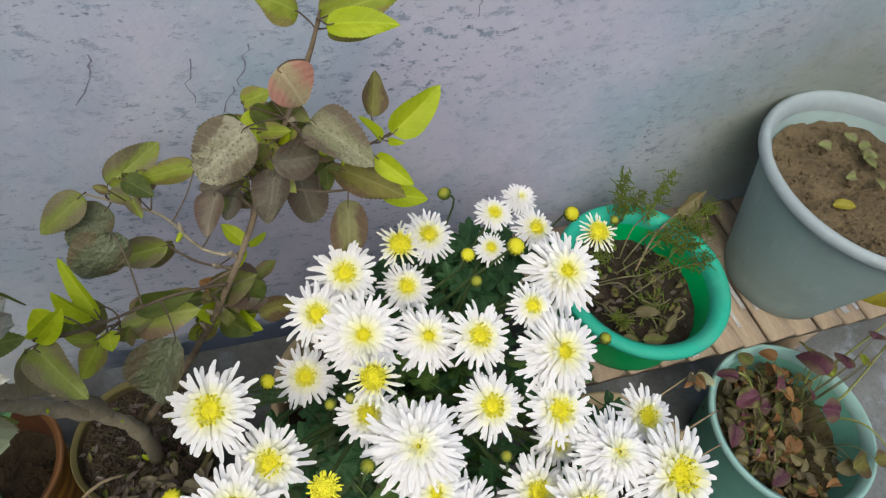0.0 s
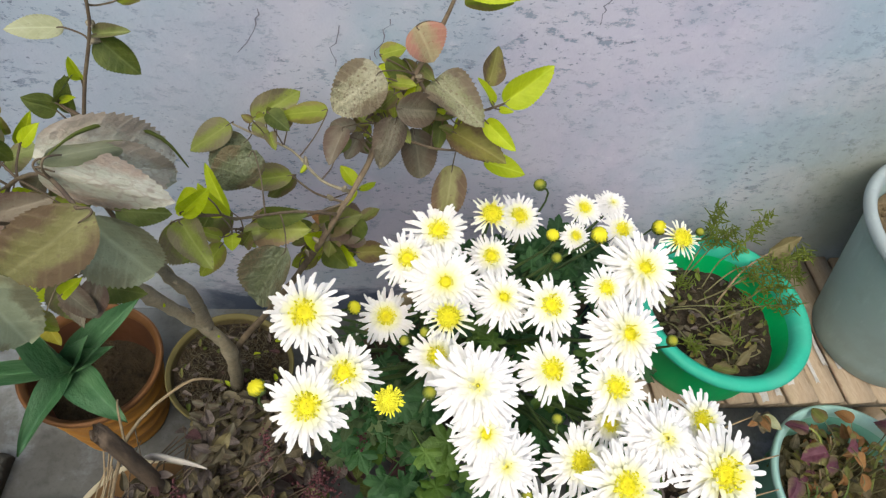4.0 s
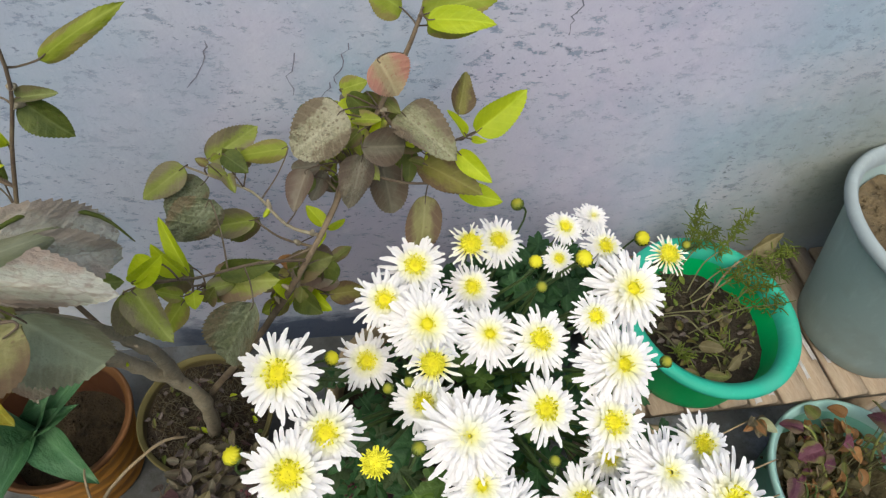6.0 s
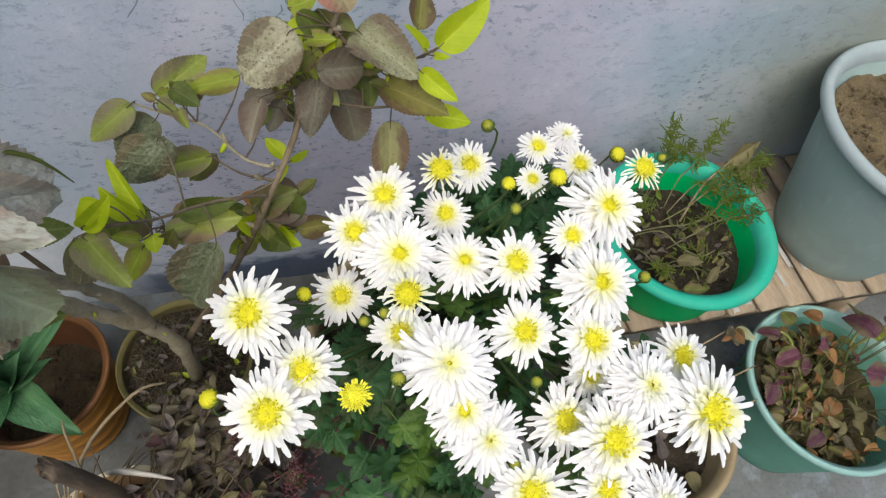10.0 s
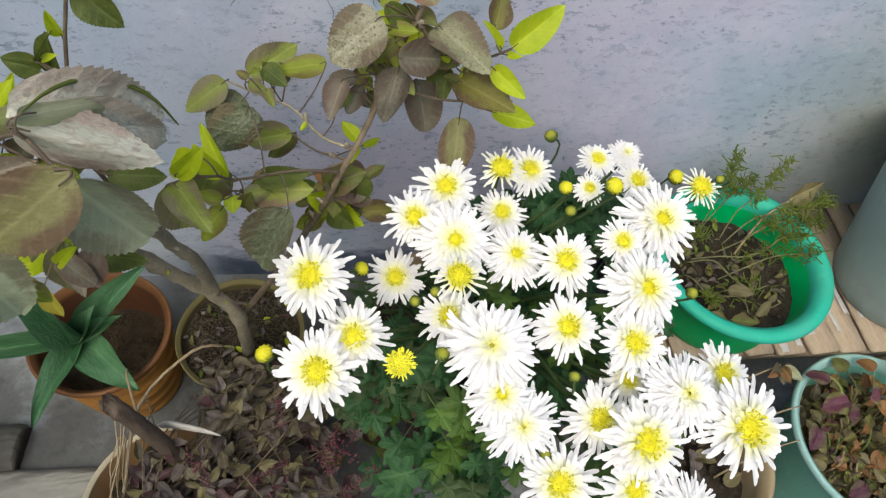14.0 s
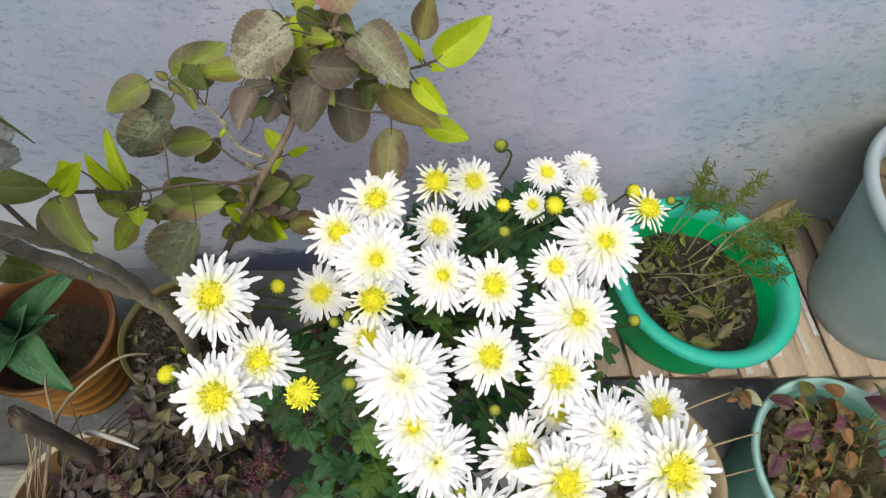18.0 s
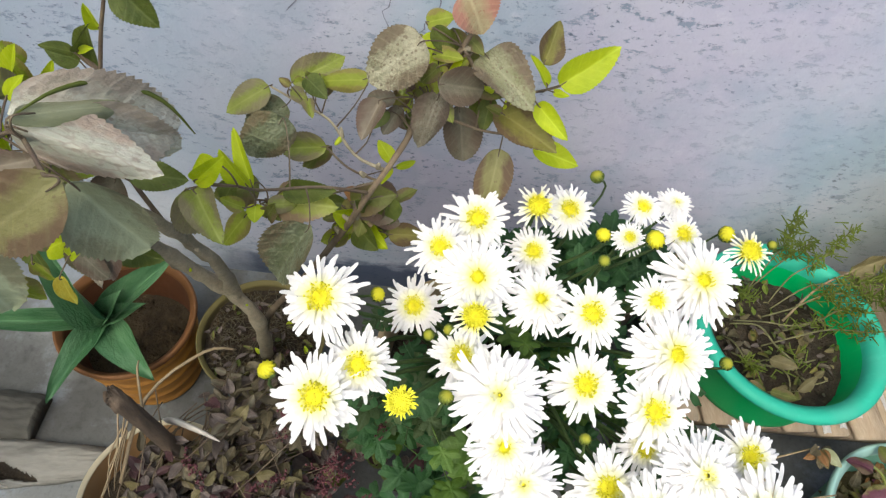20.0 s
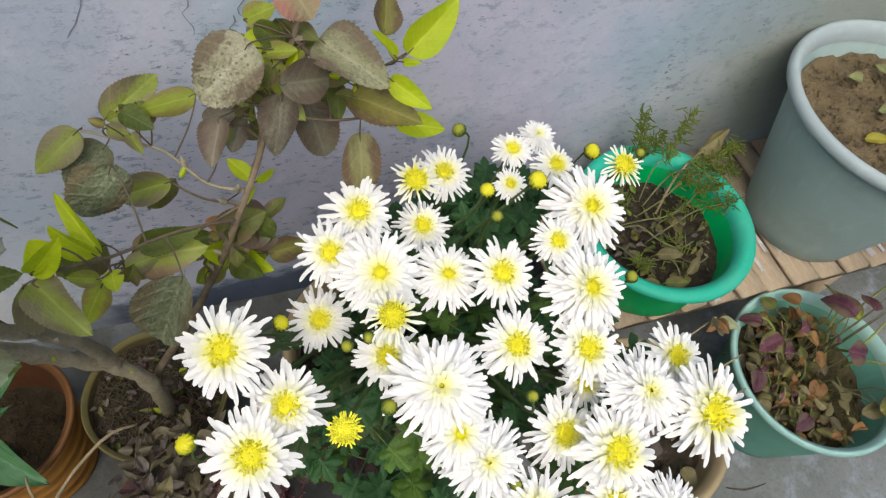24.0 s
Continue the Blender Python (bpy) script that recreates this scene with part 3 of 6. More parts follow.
def soil_disc(at, r, amp=0.006, seed=0, slope=(0, 0), rings=22, n=64):
    """Uneven heap of soil filling a pot."""
    bm = bmesh.new()
    centre, last = None, None
    for j in range(rings + 1):
        rr = r * j / rings
        row = []
        for i in range(n if j else 1):
            a = math.tau * i / n
            x, y = rr * math.cos(a), rr * math.sin(a)
            p = Vector((x * 30 + seed, y * 30, seed))
            h = amp * noise.noise(p) + amp * 0.7 * noise.noise(p * 3) + amp * 0.45 * noise.noise(p * 8)
            row.append(bm.verts.new((at[0] + x, at[1] + y, at[2] + h + slope[0] * x + slope[1] * y)))
        if j == 1:
            for i in range(n):
                bm.faces.new((last[0], row[i], row[(i + 1) % n]))
        elif j > 1:
            for i in range(n):
                bm.faces.new((last[i], row[i], row[(i + 1) % n], last[(i + 1) % n]))
        last = row
    return bm


def crumbs(at, r, count, size, seed, lift=0.0):
    """Loose crumbs and grit strewn over a patch of soil."""
    rng = random.Random(seed)
    bm = bmesh.new()
    for _ in range(count):
        a, q = rng.uniform(0, math.tau), r * math.sqrt(rng.random())
        s = size * rng.uniform(0.35, 1.3)
        m = Matrix.LocRotScale((at[0] + q * math.cos(a), at[1] + q * math.sin(a), at[2] + lift + 0.2 * s), Euler((rng.random() * 6, rng.random() * 6, rng.random() * 6)), (s, s * rng.uniform(0.5, 1), s * rng.uniform(0.4, 0.9)))
        bmesh.ops.create_icosphere(bm, subdivisions=1, radius=0.5, matrix=m)
    return bm


def lobed_leaf(name, bm, material, rng):
    """A chrysanthemum leaf: five blunt lobes with rounded teeth, on a short stalk."""
    lobes = ((0, 0.56), (60, 0.52), (-60, 0.50), (122, 0.44), (-122, 0.46))
    n, rings = 84, (0.34, 0.68, 1.0)
    mid = bm.verts.new((0, 0.44, 0.0))
    last = None
    for q in rings:
        row = []
        for i in range(n):
            a = -180 + 360 * i / n
            reach = max(amp * max(0.0, 1 - 0.62 * (min(abs(a - c), 360 - abs(a - c)) / 34) ** 2) for c, amp in lobes)
            r = q * (max(reach, 0.21) * (1 + 0.07 * math.cos(math.radians(a * 14))) if q > 0.9 else max(reach, 0.21 + 0.12 * (1 - q)))
            x, y = r * math.sin(math.radians(a)), 0.44 + r * math.cos(math.radians(a))
            z = 0.16 * abs(x) - 0.42 * r * r + 0.03 * math.cos(math.radians(a * 6)) * q + 0.03 * noise.noise((x * 5, y * 5, rng.random() * 0.2))
            row.append(bm.verts.new((x, y, z)))
        for i in range(n):
            k = (i + 1) % n
            bm.faces.new((mid, row[i], row[k]) if last is None else (last[i], row[i], row[k], last[k]))
        last = row
    tube(bm, [(0, 0.44, -0.01), (0, 0.1, -0.08), (0, -0.35, -0.12)], [0.012, 0.018, 0.02], 5)
    return mesh_of(name, bm, material)


def leaf_mesh(name, material, kind="ovate", seed=0, curl=0.12, fold=0.25, teeth=13, droop=0.15):
    """A leaf blade of length 1 along +y and greatest width 1 across x; scaled where it is placed."""
    rng = random.Random(seed)
    bm = bmesh.new()
    if kind == "lobed":
        return lobed_leaf(name, bm, material, rng)
    n, across = 34, (-1.0, -0.78, -0.52, -0.26, -0.03, 0.03, 0.26, 0.52, 0.78, 1.0)
    rise, fall = {"broad": (0.42, 0.66), "oval": (0.46, 0.62)}.get(kind, (0.46, 0.86))
    top = rise / (rise + fall)
    peak = top ** rise * (1 - top) ** fall
    rows = []
    ph, wav = rng.uniform(0, 6), rng.uniform(0.02, 0.06)
    for j in range(n + 1):
        u = j / n
        if kind == "strap":
            w = 0.5 * (0.42 + 0.58 * math.sin(math.pi * min(1, u * 1.25)) if u < 0.4 else 1.0 * (1 - ((u - 0.4) / 0.6) ** 1.7))
        else:
            w = 0.5 * u ** rise * (1 - u) ** fall / peak
        tooth = 0.06 * (j % 2) if teeth and kind != "strap" and 0.18 < u < 0.97 else 0.0
        row = []
        for s in across:
            e = w * s * (1 + (tooth if abs(s) == 1 else 0))
            z = fold * abs(e) * (1 - 0.4 * u) - droop * (u - 0.35) ** 2 + wav * math.sin(ph + 9 * u + 2 * s) * abs(s) ** 1.5 + curl * abs(e) ** 2 * 2
            if kind != "strap":
                z += 0.014 * math.cos(math.tau * 6 * (u - 0.5 * abs(e))) * min(1, 3 * abs(e)) * (1 - abs(s) ** 4)
            shift = 0.02 * math.sin(ph + 4 * u)
            row.append(bm.verts.new((e + shift, u + (0.3 * tooth if abs(s) == 1 else 0), z)))
        rows.append(row)
    for a, b in zip(rows, rows[1:]):
        for k in range(len(across) - 1):
            bm.faces.new((a[k], a[k + 1], b[k + 1], b[k]))
    bmesh.ops.remove_doubles(bm, verts=bm.verts, dist=0.0006)
    return mesh_of(name, bm, material)


LEAF_MESHES = {}


def blade(kind, shape="ovate", variant=0, **form):
    key = (kind, shape, variant)
    if key not in LEAF_MESHES:
        LEAF_MESHES[key] = leaf_mesh("leaf", LEAF[kind], shape, 11 * variant + len(kind), **form)
    return LEAF_MESHES[key]


def leaf_pose(base, tip, width, face=(0.0, -0.45, 1.0), roll=0.0):
    b, t = Vector(base), Vector(tip)
    y = (t - b).normalized()
    z = Vector(face)
    z = (z - y * z.dot(y)).normalized()
    x = y.cross(z)
    rot = Matrix((x, y, z)).transposed().to_4x4() @ pose(0, 0, 0, 0, roll, 0)
    ln = (t - b).length
    return Matrix.Translation(b) @ rot @ Matrix.Diagonal((width, ln, (width + ln) / 2, 1))


def nearest(points, p):
    return min(points, key=lambda q: (q - p).length)


# ---- wall and floor ----
def build_setting():
    bm = box(-30, 30, -30, 0.75, -0.2, 0.0)
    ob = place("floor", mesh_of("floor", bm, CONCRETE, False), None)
    tagged(ob, "worn grey concrete terrace floor", "floor", kind="structure")
    bm = box(-6, 6, 0.505, 0.735, -0.15, 2.3)
    wall = place("wall_north", mesh_of("wall_north", bm, WALL, False), None)
    tagged(wall, "blue-grey whitewashed plaster wall with cracks and pitted paint", "wall", kind="structure")
    for start, steps, seed in (((0.245, 0.78), 9, 3), ((0.375, 0.80), 8, 5), ((-0.037, 0.582), 3, 11), ((0.015, 0.594), 3, 12), ((-0.004, 0.546), 2, 13), ((-0.118, 0.595), 3, 14)):
        rng = random.Random(seed)
        bm, x, z = bmesh.new(), start[0], start[1]
        last = None
        for i in range(steps * 3):
            w = 0.0007 * rng.uniform(0.5, 1.4)
            row = [bm.verts.new((x - w, 0.5042, z)), bm.verts.new((x + w, 0.5042, z))]
            if last:
                bm.faces.new((last[0], last[1], row[1], row[0]))
            last = row
            x += rng.uniform(-0.0075, 0.0045)
            z -= rng.uniform(0.004, 0.009)
        part("crack", bm, CRACK, wall)

    # unseen wall added behind the camera to cut low light from the sky
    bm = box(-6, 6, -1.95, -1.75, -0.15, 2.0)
    tagged(place("added_wall_south", mesh_of("added_wall_south", bm, WALL, False), None), "unseen plain wall added to block low sky light", "wall", kind="structure")
    # side wall added to darken the corner and block light from the west
    bm = box(-1.2, -0.98, -1.74, 0.5045, -0.15, 0.85)
    tagged(place("added_wall_west", mesh_of("added_wall_west", bm, CORNER_DARK, False), None), "low dark blue-grey wall added to darken the corner", "wall", kind="structure")


CORNER_DARK = speckled("dark_blue_grey_corner", (0.05, 0.06, 0.075), (0.09, 0.10, 0.12), 6, 0.8)
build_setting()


# ---- slatted rack along the wall ----
def build_rack():
    rack = thing("slatted_rack", (0.75, 0.37, 0), "low tan wooden slatted rack wrapped with pale tape, against the wall", "rack")
    rng = random.Random(4)
    x, k = 0.34, 0
    slat_meshes = []
    for v in range(4):
        w = (0.040, 0.046, 0.037, 0.043)[v]
        bm = box(-w / 2, w / 2, -0.1275, 0.1275, -0.012, 0, 0.002)
        slat_meshes.append((w, mesh_of("slat", bm, SLAT)))

    def torn_tape(w, y0, y1):
        """A wrinkled strip of tape with torn edges, lying on a slat."""
        bm, rows = bmesh.new(), []
        for i in range(13):
            y = y0 + (y1 - y0) * i / 12
            l, r = -w / 2 * rng.uniform(0.7, 1.1), w / 2 * rng.uniform(0.7, 1.1)
            z = 0.0016 + 0.0006 * rng.random()
            rows.append([bm.verts.new((l, y + 0.003 * rng.uniform(-1, 1), z)), bm.verts.new(((l + r) / 2, y, z + 0.0006 * rng.random())), bm.verts.new((r, y + 0.003 * rng.uniform(-1, 1), z))])
        for a, b in zip(rows, rows[1:]):
            for k in range(2):
                bm.faces.new((a[k], a[k + 1], b[k + 1], b[k]))
        return bm

    while x < 1.25:
        w, me = slat_meshes[rng.randrange(4)]
        m = Matrix.Translation((x + w / 2, 0.3755, 0.205 + rng.uniform(-0.0015, 0.0015))) @ pose(0, 0, 0, 0, rng.uniform(-1, 1), rng.uniform(-1.5, 1.5) + 4)
        slat = place("slat", me, rack, m)
        for k in range(2):
            if rng.random() < 0.7:
                side = (-1, 1)[k]
                tw = w * rng.uniform(0.18, 0.36)
                y0 = rng.uniform(-0.127, -0.06)
                bm = torn_tape(tw, y0, y0 + rng.uniform(0.05, 0.14))
                place("tape_strip", mesh_of("tape_strip", bm, TAPE, False), slat, m @ Matrix.Translation((side * (w - tw) * 0.42, 0, 0)), "wrinkled pale tape strip")
        x += (w + rng.uniform(0.005, 0.009)) / math.cos(math.radians(4))
    for y in (0.27, 0.478):
        part("rail", box(0.33, 1.26, y - 0.014, y + 0.014, 0.165, 0.1905, 0.002), SLAT, rack)
    for px in (0.36, 0.80, 1.23):
        for y in (0.27, 0.478):
            part("leg", box(px - 0.016, px + 0.016, y - 0.0135, y + 0.0135, 0.0, 0.1645, 0.002), SLAT, rack)


build_rack()


# ---- pots ----
def pot_profile(rim_r, base_r, height, wall=0.004, lip=0.010, lip_h=0.012, bead=0.0):
    """Half section of a tapered pot with a rolled rim, from under the base up, over the rim and down the inside."""
    p = [(0.0, 0.0), (base_r - 0.004, 0.0), (base_r, 0.004)]
    steps = 8
    for i in range(1, steps + 1):
        u = i / steps
        p.append((base_r + (rim_r - lip - base_r) * u, 0.004 + (height - lip_h - 0.004) * u))
    inner = rim_r - lip - wall
    return p, inner


def rim_profile(rim_r, lip, lip_h, wall, height):
    o = [(rim_r - lip - wall * 0.2, height - lip_h)]
    for i in range(9):
        a = math.radians(-60 + 210 * i / 8)
        o.append((rim_r - lip / 2 + lip / 2 * math.cos(a), height - lip_h / 2 + lip_h / 2 * math.sin(a)))
    o.append((rim_r - lip - wall, height - lip_h * 0.6))
    o.append((rim_r - lip - wall, height - lip_h * 1.6))
    return o


def build_pot(parent, at, rim_r, base_r, height, body_mat, rim_mat, lip=0.010, lip_h=0.014, wall=0.004, inside_mat=None, wobble=0.0, ribs=0, depth=0.5, rim_label=""):
    prof, inner = pot_profile(rim_r, base_r, height, wall, lip, lip_h)
    if ribs:
        dense = []
        for (r0, z0), (r1, z1) in zip(prof[2:], prof[3:]):
            for i in range(6):
                u = i / 6
                z = z0 + (z1 - z0) * u
                dense.append((r0 + (r1 - r0) * u + 0.0022 * max(0, math.sin(ribs * math.tau * z / height)), z))
        prof = prof[:2] + dense + [prof[-1]]
    body = part("pot_body", lathe(prof, at, wobble=wobble), body_mat, parent)
    part("rim", lathe(rim_profile(rim_r, lip, lip_h, wall, height), at, wobble=wobble), rim_mat, body, rim_label)
    z0 = height - lip_h * 1.2
    inside = [(inner + 0.001, z0), (inner - 0.001, z0 - 0.01)]
    for i in range(1, 6):
        u = i / 5
        z = z0 - 0.01 - (height * 0.75) * u * depth
        inside.append((base_r + (rim_r - lip - base_r) * z / (height - lip_h) - wall, z))
    part("inner_wall", lathe(inside, at, wobble=wobble), inside_mat or body_mat, body)
    return body


def green_pot():
    at = (0.474, 0.340, 0.206)
    pot = thing("green_pot", at, "emerald green plastic pot of withered trailing plants on the rack", "plant pot")
    build_pot(pot, at, 0.1205, 0.093, 0.106, GREEN_PLASTIC, GREEN_RIM, lip=0.018, lip_h=0.015, depth=0.7, rim_label="faded rolled green rim")
    s = (at[0], at[1], at[2] + 0.050)
    part("soil", soil_disc(s, 0.0945, 0.007, 2), DARK_SOIL, pot)
    part("soil_grit", crumbs(s, 0.08, 160, 0.006, 3), DARK_SOIL, pot)["kind"] = "stuff"
    rng = random.Random(12)
    base = Vector(s)

    def runner(points, r, needles, material=STEM_OLIVE, size=0.013):
        """A trailing stem with short needle leaves along its outer part."""
        bm = bmesh.new()
        line = tube(bm, [base + Vector(p) for p in points], [r] * (len(points) - 1) + [r * 0.6], 6)
        st = part("stem", bm, material, pot)
        bm = bmesh.new()
        for k in range(int(needles * 1.2)):
            p = line[min(len(line) - 1, int(len(line) * (0.55 + 0.45 * rng.random())))]
            d = Vector((rng.gauss(0, 1), rng.gauss(0, 1), rng.gauss(0.35, 0.7))).normalized()
            o = p + Vector((rng.gauss(0, 0.005), rng.gauss(0, 0.005), rng.gauss(0, 0.004)))
            tube(bm, [o, o + d * size * rng.uniform(0.6, 1.2)], [0.0010, 0.0005], 4)
        if needles:
            part("needle_tuft", bm, LEAF["sprig"], st)["kind"] = "stuff"

    place("dry_curled_leaf", blade("dry", variant=2), pot, leaf_pose((0.560, 0.420, 0.325), (0.605, 0.432, 0.345), 0.026, (0.2, -0.7, 0.6)))
    tube_part("dry_stalk", [base + Vector((0.02, 0.03, 0.01)), base + Vector((0.05, 0.06, 0.05)), (0.565, 0.42, 0.326)], [0.0018, 0.0016, 0.001], TWIG, pot, 6)
    runner([(-0.055, 0.015, 0.015), (-0.03, 0.005, 0.035), (-0.012, -0.02, 0.034), (0.012, -0.036, 0.03), (0.035, -0.032, 0.033)], 0.0013, 12)
    runner([(-0.06, -0.025, 0.015), (-0.035, -0.042, 0.026), (-0.005, -0.044, 0.03), (0.02, -0.03, 0.034)], 0.0012, 14)
    runner([(-0.05, 0.02, 0.015), (-0.02, 0.012, 0.034), (0.015, 0.008, 0.04), (0.05, 0.022, 0.044)], 0.0011, 20)
    runner([(-0.02, -0.012, 0.015), (0.01, -0.008, 0.04), (0.05, 0.002, 0.05), (0.10, 0.0, 0.058)], 0.0011, 60)
    runner([(-0.01, 0.03, 0.015), (0.02, 0.034, 0.04), (0.06, 0.05, 0.056), (0.115, 0.045, 0.066)], 0.0011, 110)
    runner([(0.0, 0.04, 0.02), (0.04, 0.062, 0.05), (0.08, 0.06, 0.066), (0.13, 0.068, 0.082)], 0.0011, 110)
    runner([(0.0, 0.05, 0.02), (0.02, 0.075, 0.05), (0.05, 0.09, 0.07), (0.085, 0.125, 0.095)], 0.0010, 80)
    runner([(-0.03, 0.06, 0.02), (-0.012, 0.085, 0.05), (0.0, 0.10, 0.07), (0.012, 0.125, 0.10)], 0.0010, 90)
    runner([(-0.03, 0.06, 0.02), (0.0, 0.085, 0.05), (0.02, 0.10, 0.065), (0.04, 0.112, 0.075)], 0.0010, 60)
    runner([(0.01, 0.01, 0.02), (0.04, 0.014, 0.045), (0.07, 0.03, 0.052), (0.10, 0.028, 0.056)], 0.0011, 70)
    runner([(-0.065, 0.0, 0.01), (-0.062, -0.02, 0.03), (-0.05, -0.045, 0.03), (-0.04, -0.05, 0.028)], 0.0011, 45)
    runner([(-0.075, 0.03, 0.01), (-0.06, 0.035, 0.03), (-0.045, 0.05, 0.035), (-0.03, 0.048, 0.034)], 0.0011, 40)
    runner([(-0.01, -0.03, 0.01), (0.002, -0.05, 0.022), (0.004, -0.072, 0.015)], 0.0011, 0)
    runner([(0.02, -0.04, 0.01), (0.032, -0.058, 0.02), (0.046, -0.056, 0.03)], 0.0011, 0)
    for i in range(120):
        a, q = rng.uniform(0, math.tau), 0.085 * math.sqrt(rng.random())
        b = Vector((s[0] + q * math.cos(a), s[1] + q * math.sin(a), s[2] + rng.uniform(0.003, 0.016)))
        d = Vector((rng.gauss(0, 1), rng.gauss(0, 1), rng.gauss(0.2, 0.4))).normalized()
        ln = rng.uniform(0.007, 0.014)
        place("tiny_leaf", blade(("deep", "dry", "sprig", "dark", "purple")[i % 5], variant=i % 2), pot, leaf_pose(b, b + d * ln, ln * 0.5, (rng.gauss(0, 0.5), rng.gauss(-0.2, 0.5), 1)))
    for i in range(30):
        a, q = rng.uniform(2.6, 7.2), 0.082 * math.sqrt(rng.random())
        b = Vector((s[0] + q * math.cos(a), s[1] + q * math.sin(a), s[2] + rng.uniform(0.004, 0.02)))
        d = Vector((rng.gauss(0, 1), rng.gauss(0, 1), rng.gauss(0.1, 0.4))).normalized()
        ln = rng.uniform(0.010, 0.022)
        place("withered_leaf", blade(("dry", "olive", "bronze", "umber")[i % 4], variant=i % 3), pot, leaf_pose(b, b + d * ln, ln * 0.66, (rng.gauss(0, 0.5), rng.gauss(-0.2, 0.5), 1)))
    for b, t, w, kind in (((0.436, 0.290, 0.312), (0.462, 0.278, 0.322), 0.015, "dry"), ((0.445, 0.262, 0.285), (0.474, 0.254, 0.290), 0.015, "olive"), ((0.482, 0.268, 0.282), (0.503, 0.284, 0.296), 0.012, "dry"), ((0.415, 0.268, 0.290), (0.436, 0.256, 0.290), 0.013, "olive"), ((0.376, 0.360, 0.300), (0.392, 0.338, 0.316), 0.015, "sage")):
        leaf_ob = place("pale_leaf", blade(kind, "ovate", 2), pot, leaf_pose(b, t, w))
        tube_part("petiole", [(b[0] - 0.004, b[1] + 0.006, s[2]), (b[0] - 0.003, b[1] + 0.004, b[2] - 0.015), b], [0.0011, 0.0009, 0.0006], STEM_OLIVE, leaf_ob, 5)


green_pot()


def grey_pot():
    at = (0.764, 0.352, 0.2065)
    pot = thing("large_grey_pot", at, "large tapered grey plastic pot of dry soil on the rack", "plant pot")
    build_pot(pot, at, 0.154, 0.086, 0.243, GREY_PLASTIC, GREY_RIM, lip=0.014, lip_h=0.018, depth=0.35, rim_label="pale rounded rim")
    s = (at[0], at[1], at[2] + 0.203)
    part("soil", soil_disc(s, 0.128, 0.008, 9, rings=30, n=90), SOIL, pot)
    part("soil_grit", crumbs(s, 0.122, 520, 0.006, 5), SOIL, pot)["kind"] = "stuff"
    tube_part("sapling_stem", [(0.835, 0.365, s[2] - 0.01), (0.84, 0.375, s[2] + 0.08), (0.832, 0.38, s[2] + 0.17), (0.85, 0.39, s[2] + 0.33)], [0.009, 0.007, 0.006, 0.004], BARK, pot, 10, 0.3)
    rng = random.Random(3)
    for i in range(9):
        b = Vector((0.80 + rng.gauss(0, 0.03), 0.40 + rng.gauss(0, 0.02), s[2] + 0.012))
        d = Vector((rng.gauss(0, 1), rng.gauss(0, 1), 0.25)).normalized()
        place("weed_leaf", blade("sage", variant=i % 3), pot, leaf_pose(b, b + d * 0.02, 0.014))
    place("fallen_leaf", blade("yellow", variant=1), pot, leaf_pose((0.70, 0.335, s[2] + 0.008), (0.73, 0.325, s[2] + 0.01), 0.014))


grey_pot()


